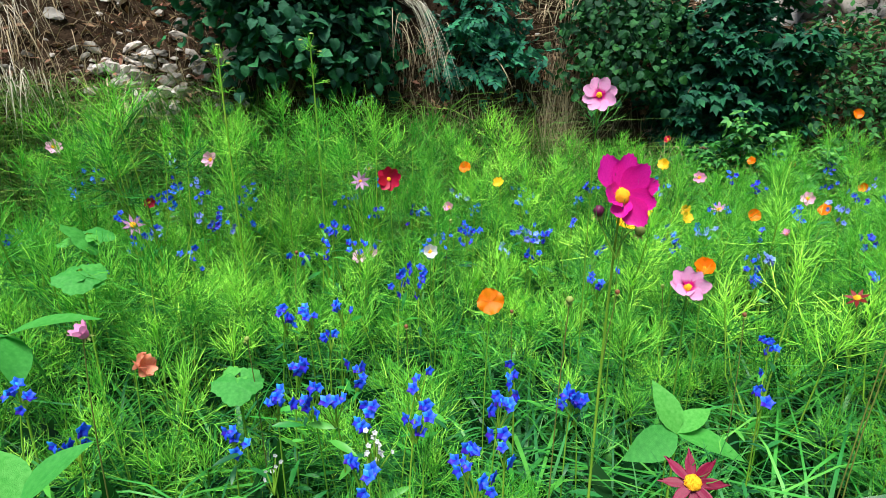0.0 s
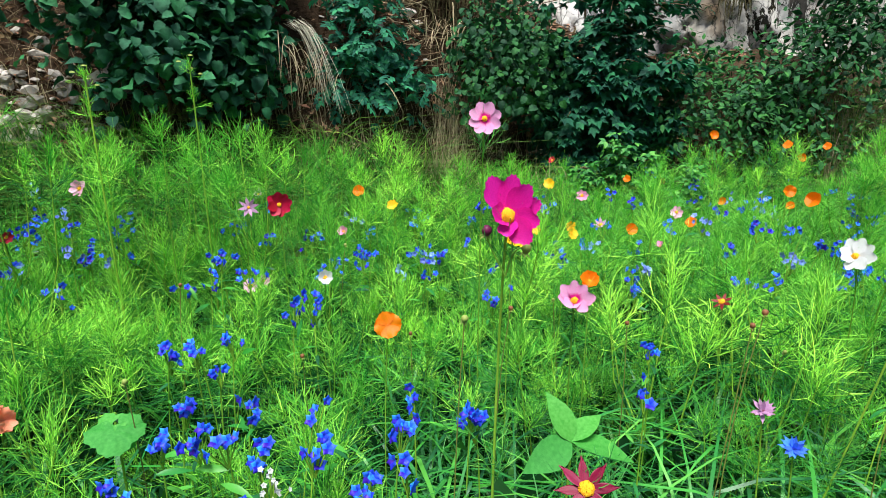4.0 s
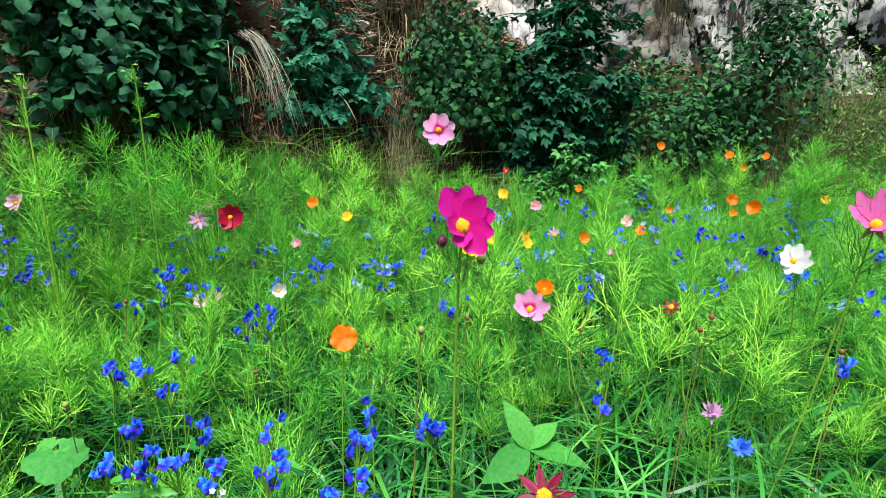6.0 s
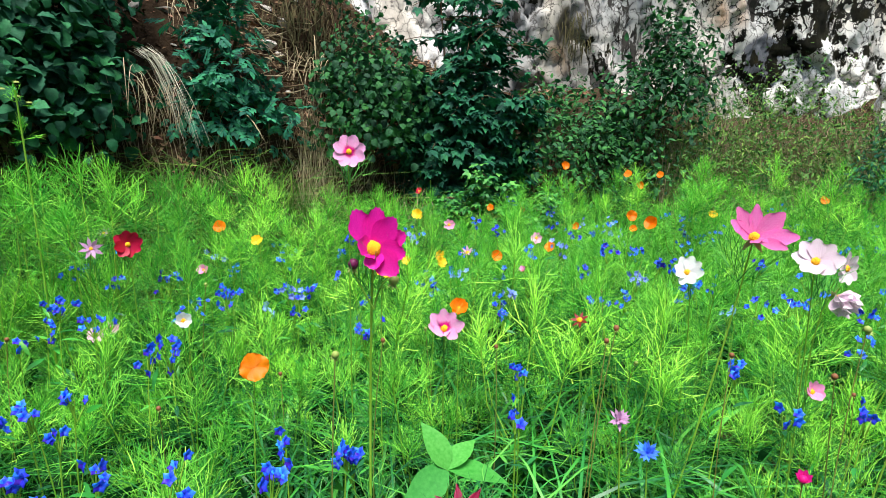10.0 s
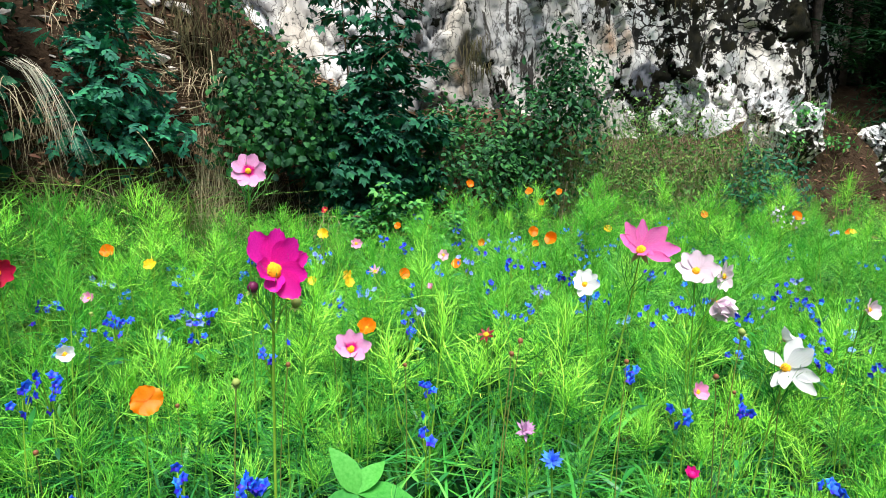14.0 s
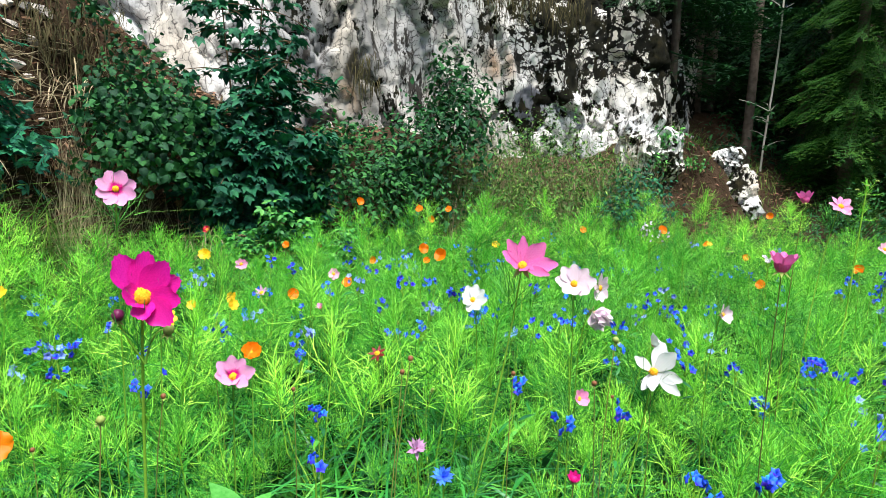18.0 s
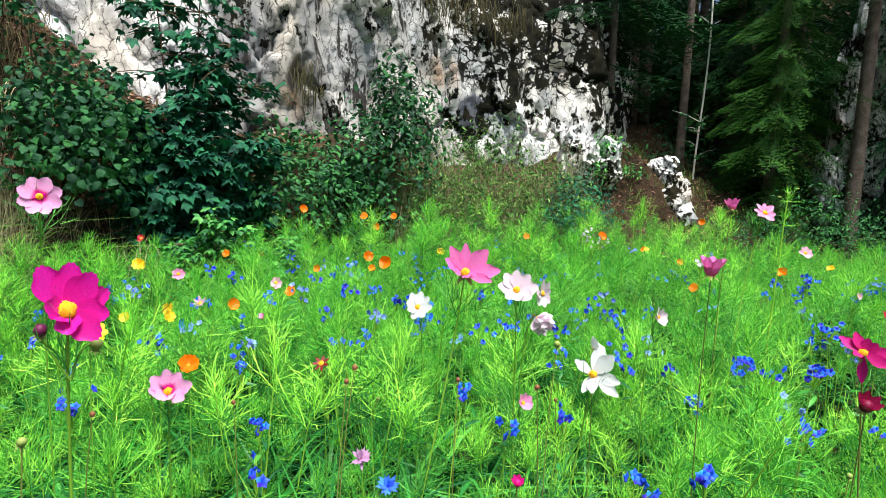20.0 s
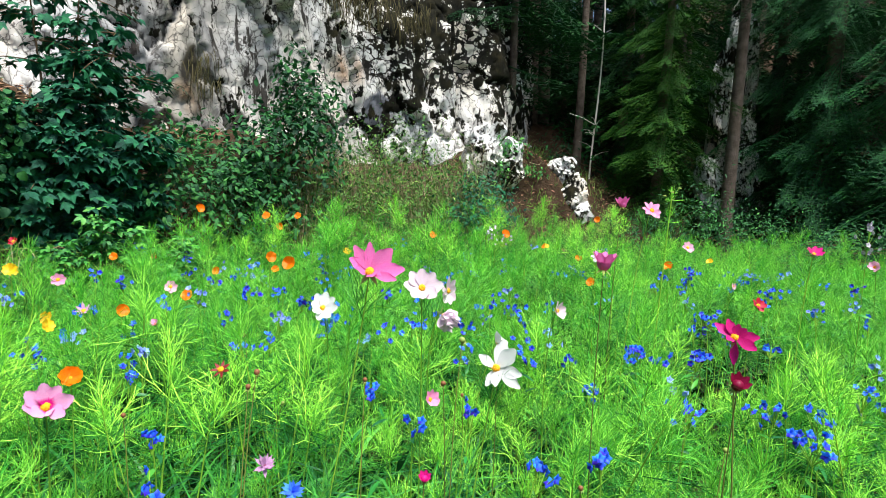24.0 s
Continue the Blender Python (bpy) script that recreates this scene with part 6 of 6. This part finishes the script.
BELL_LABEL = {BLUE.name: "bristly plant with a cluster of vivid blue bell flowers", BLUEPALE.name: "plant with a cluster of pale blue flowers",
              LILAC.name: "plant with a loose head of pale lilac flowers", WHITE.name: "plant with a head of tiny white flowers"}


def bell_plant(p, spread, n, material, bell):
    """A leafy stem with a loose cluster of blue bells."""
    base = rooted(p, 0.03)
    top = thing("bluebell_plant", BELL_LABEL[material.name], "flower", "small clustered flowers of the meadow", at=Matrix.Translation(base))
    local = np.array(Vector(p) - base)
    sg, pts = stem_geo(base, p, 0.0018)
    lg = Geo()
    k = 8
    q = local + np.stack([rng.normal(size=k) * 0.012, rng.normal(size=k) * 0.012, -rng.uniform(0.02, 0.3, k)], 1)
    lg.scatter(*LANCE, q, frames_of(rng.normal(size=(k, 3)) * [1, 1, 0.4] + [0, 0, 0.3], rng.normal(size=k) * 0.4), rng.uniform(0.025, 0.05, k))
    small = np.hypot(p[0], p[1]) > 1.75
    src, fcs = FARBELL
    heads = Geo()
    lean = rng.normal(size=3) * [1, 1, 0.5]
    for b_ in range(n):
        d = unit(lean) * spread * 0.75 * (b_ / max(n - 1, 1) - 0.5) + rng.normal(size=3) * spread * 0.17
        o = local + d
        sg.tube(np.stack([local + [0, 0, -0.04], local + d * 0.6 + [0, 0, -0.015], o]), [0.0012, 0.001, 0.0009], 4)
        turn = toward(p, rng.uniform(-75, 75), rng.uniform(-15, 60))
        if small:
            R3 = np.array(turn.to_3x3()) * bell * rng.uniform(0.8, 1.2)
            heads.add(src @ R3.T + o, fcs)
            continue
        part("bell", BELLS[material.name], material, top, "", Matrix.Translation(Vector(o)) @ turn @ Matrix.Scale(bell * rng.uniform(0.8, 1.15), 4))
    if small:
        part("flower_head", heads, material, top)["kind"] = "stuff"
    part("stem", sg, STEM, top)
    part("foliage", lg, GRASS, top)
    return top


BLUE_NEAR = [
    (-0.84, 1.36, 0.68), (-0.31, 1.07, 0.68), (-0.26, 1.07, 0.69), (-0.2, 1.09, 0.69), (-0.21, 1.0, 0.68), (-0.24, 0.87, 0.68), (-0.14, 0.86, 0.68), (-0.25, 0.78, 0.68),
    (-0.2, 0.78, 0.68), (-0.16, 0.76, 0.68), (-0.28, 0.68, 0.68), (-0.11, 0.72, 0.68), (-0.04, 0.72, 0.68), (-0.04, 0.83, 0.68), (-0.64, 0.79, 0.68), (-0.49, 0.68, 0.68),
    (0.08, 0.75, 0.68), (0.03, 0.64, 0.68), (0.08, 0.66, 0.68), (0.04, 0.59, 0.68), (-0.1, 0.61, 0.68), (0.11, 0.82, 0.68), (0.19, 0.78, 0.68), (0.71, 1.26, 0.68),
    (0.58, 0.96, 0.68), (0.48, 0.79, 0.68), (0.9, 0.62, 0.68), (1.03, 0.57, 0.68), (0.98, 0.79, 0.68), (0.2, 0.79, 0.66), (0.99, 0.28, 0.68),
]
BLUE_MID = [
    (-0.08, 1.9, 0.68), (-0.1, 1.27, 0.68), (-0.06, 1.28, 0.68), (0.31, 2.25, 0.68), (0.3, 1.69, 0.68), (1.16, 1.55, 0.68), (0.35, 1.26, 0.68), (1.41, 1.1, 0.68), (1.61, 0.94, 0.68),
    (2.25, 0.35, 0.68), (1.92, 1.03, 0.68), (1.85, 0.86, 0.68), (1.61, 0.74, 0.68), (1.44, 0.64, 0.68), (1.65, 0.35, 0.68), (1.73, 0.27, 0.68), (1.68, 0.42, 0.68), (1.31, 0.2, 0.68),
    (0.88, 0.35, 0.68), (1.86, 2.82, 0.7), (0.87, 2.34, 0.7), (1.53, 1.73, 0.68), (2.87, 0.2, 0.7), (1.46, -0.02, 0.68), (1.29, -0.02, 0.68), (2.22, 0.33, 0.68), (2.54, -0.14, 0.68),
    (-1.27, 1.66, 0.68), (-1.39, 2.21, 0.7), (1.67, 2.94, 0.72), (-1.3, 2.2, 0.76),
]
for p in BLUE_NEAR:
    bell_plant(p, 0.045, int(rng.integers(4, 8)), BLUE, 0.0118)
for p in BLUE_MID:
    bell_plant(p, 0.08, int(rng.integers(5, 10)), BLUE, 0.0125)
for i in range(160):
    az = rng.uniform(-30, 40) if i < 60 else rng.uniform(35, 97)
    r = rng.uniform(1.5, min(foot(az) - 0.2, 4.4))
    x, y = (float(v) for v in polar(az, r))
    bell_plant((x, y, ground_at(x, y) + rng.uniform(0.66, 0.76)), 0.07, int(rng.integers(4, 9)), BLUE if rng.random() < 0.75 else BLUEPALE, 0.0115)

for p, w, n, m, b in (((2.98, 1.62, 0.83), 0.11, 14, LILAC, 0.01), ((2.4, -0.1, 1.0), 0.1, 14, LILAC, 0.01), ((3.0, 1.55, 0.8), 0.1, 12, LILAC, 0.01), ((2.34, 0.78, 0.84), 0.07, 8, LILAC, 0.009),
                      ((-0.09, 0.65, 0.68), 0.05, 16, WHITE, 0.0045), ((-0.22, 0.64, 0.66), 0.03, 6, WHITE, 0.004), ((-1.05, 2.3, 0.8), 0.05, 10, BLUEPALE, 0.008)):
    bell_plant(p, w, n, m, b)


def cornflower(p, size, material, label):
    base = rooted(p)
    top = thing("cornflower", label, "flower", at=Matrix.Translation(base))
    sg, _ = stem_geo(base, p, 0.0016)
    part("stem", sg, STEM, top)
    head = Matrix.Translation(Vector(p) - base) @ toward(p, 10, 45)
    c = part("flower_centre", coloured(FLORET, BUDPURPLE if material is MAUVE else BLUE), BLUE, top, "", head @ Matrix.Scale(size * 0.1, 4))
    inv = (head @ Matrix.Scale(size * 0.1, 4)).inverted()
    for i in range(16):
        part("petal", coloured(QUILL, material), material, c, "", inv @ head @ pose(0, 0, 0, 0, -32 + rng.normal() * 16, i * 22.5) @ Matrix.Scale(size / 2, 4))
    return top


cornflower((0.54, 0.55, 0.73), 0.037, CORN, "blue cornflower with fringed petals")
cornflower((0.55, 0.62, 0.74), 0.036, MAUVE, "withering mauve cornflower head")

# broad-leaved plants
def mallow_template():
    """A round leaf along +y with shallow blunt lobes and a toothed rim."""
    v, f = [(0, 0.2, -0.02)], []
    for ring in (0.5, 1.0):
        for i in range(29):
            a = -0.9 * np.pi + 1.8 * np.pi * i / 28
            q = ring * (0.46 + 0.055 * np.cos(a * 3.6) + (0.02 if i % 2 else -0.02) * ring)
            v.append((q * np.sin(a), 0.2 + q * np.cos(a), 0.02 * np.cos(a * 7.2) * ring - 0.1 * ring * ring))
    for i in range(28):
        f += [(0, i + 2, i + 1), (i + 1, i + 2, i + 31), (i + 1, i + 31, i + 30)]
    return np.array(v, float), np.array(f)


BIGLEAF = leaf_template([0.03, 0.2, 0.27, 0.27, 0.22, 0.12, 0.01], 0.18, 0.25)
g = Geo()
g.add(*BIGLEAF)
BIGLEAF_MESH = g.mesh("leaf")
g = Geo()
g.add(*mallow_template())
MALLOW_MESH = g.mesh("leaf")


def leafy_plant(name, label, centre, leaves, mesh):
    """A stem with single large leaves: offset of the tip from the centre."""
    base = Vector((centre[0], centre[1], ground_at(centre[0], centre[1])))
    top = thing(name, label, "plant", at=Matrix.Translation(base))
    sg, _ = stem_geo(base, centre, 0.003, 0.01)
    part("stem", sg, STEM, top)
    for dx, dy, dz, ln in leaves:
        way = np.array([[dx, dy, dz]])
        R = frames_of(way, np.array([rng.normal() * 0.3]))[0]
        m = Matrix.Translation(Vector(centre) - base) @ Matrix(R.tolist()).to_4x4() @ Matrix.Scale(ln, 4)
        part("leaf", coloured(mesh, BROAD), BROAD, top, "", m)
    return top


leafy_plant("sage_plant", "plant with smooth grey-green oval leaves", (0.305, 0.67, 0.69), [(-0.25, 0.4, 0.85, 0.07), (0.7, 0.35, 0.45, 0.062), (0.9, -0.35, -0.02, 0.085), (-0.8, -0.4, -0.12, 0.08), (0.2, 0.8, 0.2, 0.06)], BIGLEAF_MESH)
leafy_plant("burdock_plant", "plant with large rough oval leaves", (-0.77, 0.95, 0.7), [(0.85, 0.3, 0.3, 0.15), (0.25, 0.35, -0.6, 0.13), (-0.6, -0.4, 0.3, 0.12), (0.5, -0.5, -0.3, 0.11)], BIGLEAF_MESH)
leafy_plant("burdock_plant", "plant with large rough oval leaves", (-0.52, 0.6, 0.64), [(-0.5, 0.4, 0.5, 0.1), (0.45, 0.35, 0.55, 0.1), (0.7, -0.5, 0.1, 0.09)], BIGLEAF_MESH)
leafy_plant("mallow_plant", "plant with soft lobed round leaves", (-0.74, 1.14, 0.76), [(0.3, -0.75, -0.3, 0.1), (0.75, -0.3, -0.35, 0.085), (-0.6, -0.5, -0.2, 0.08)], MALLOW_MESH)
leafy_plant("mallow_plant", "plant with soft lobed round leaves", (-0.86, 1.38, 0.77), [(0.4, -0.7, -0.15, 0.12), (-0.5, -0.5, -0.1, 0.1), (0.8, 0.2, -0.1, 0.09)], MALLOW_MESH)
leafy_plant("mallow_plant", "plant with soft lobed round leaves", (-0.35, 0.9, 0.65), [(0.15, -0.7, -0.25, 0.085), (0.5, -0.6, -0.6, 0.07), (-0.7, -0.4, -0.4, 0.06)], MALLOW_MESH)


def tall_cosmos(p, label):
    """A tall budding cosmos: bare stem with whorls of thread leaves and green buds at its tip."""
    base = rooted(p, 0.02)
    top = thing("budding_cosmos", label, "plant", "tall budding cosmos", at=Matrix.Translation(base))
    sg, pts = stem_geo(base, p, 0.0035, 0.02)
    r = np.random.default_rng(int(abs(p[0]) * 1000))
    lg = Geo()
    h = np.array(Vector(p) - base)
    for f, ln in ((0.5, 0.13), (0.64, 0.11), (0.78, 0.085), (0.91, 0.05), (0.98, 0.045)):
        q = np.array([np.interp(f, np.linspace(0, 1, 9), pts[:, i]) for i in range(3)])
        add_threads(lg, feather(r, *plume(r, q, (0, 0, 1), ln * 0.3, ln, 2, 4), 3, 0.0011), r)
    part("stem", sg, STEM, top)
    part("foliage", lg, LIME, top)
    for i in range(4):
        a = i * 1.7
        o = h + np.array([np.cos(a) * 0.025, np.sin(a) * 0.025, -0.03 + 0.015 * i])
        part("bud", coloured(FLORET, BUDGREEN), BUDGREEN, top, "", Matrix.Translation(Vector(o)) @ Matrix.Scale(0.006, 4))
    return top


for p in ((-0.36, 1.71, 1.22), (-0.59, 1.64, 1.19), (2.3, 0.5, 1.12)):
    tall_cosmos(p, "tall budding cosmos with green buds and thread-like leaves")
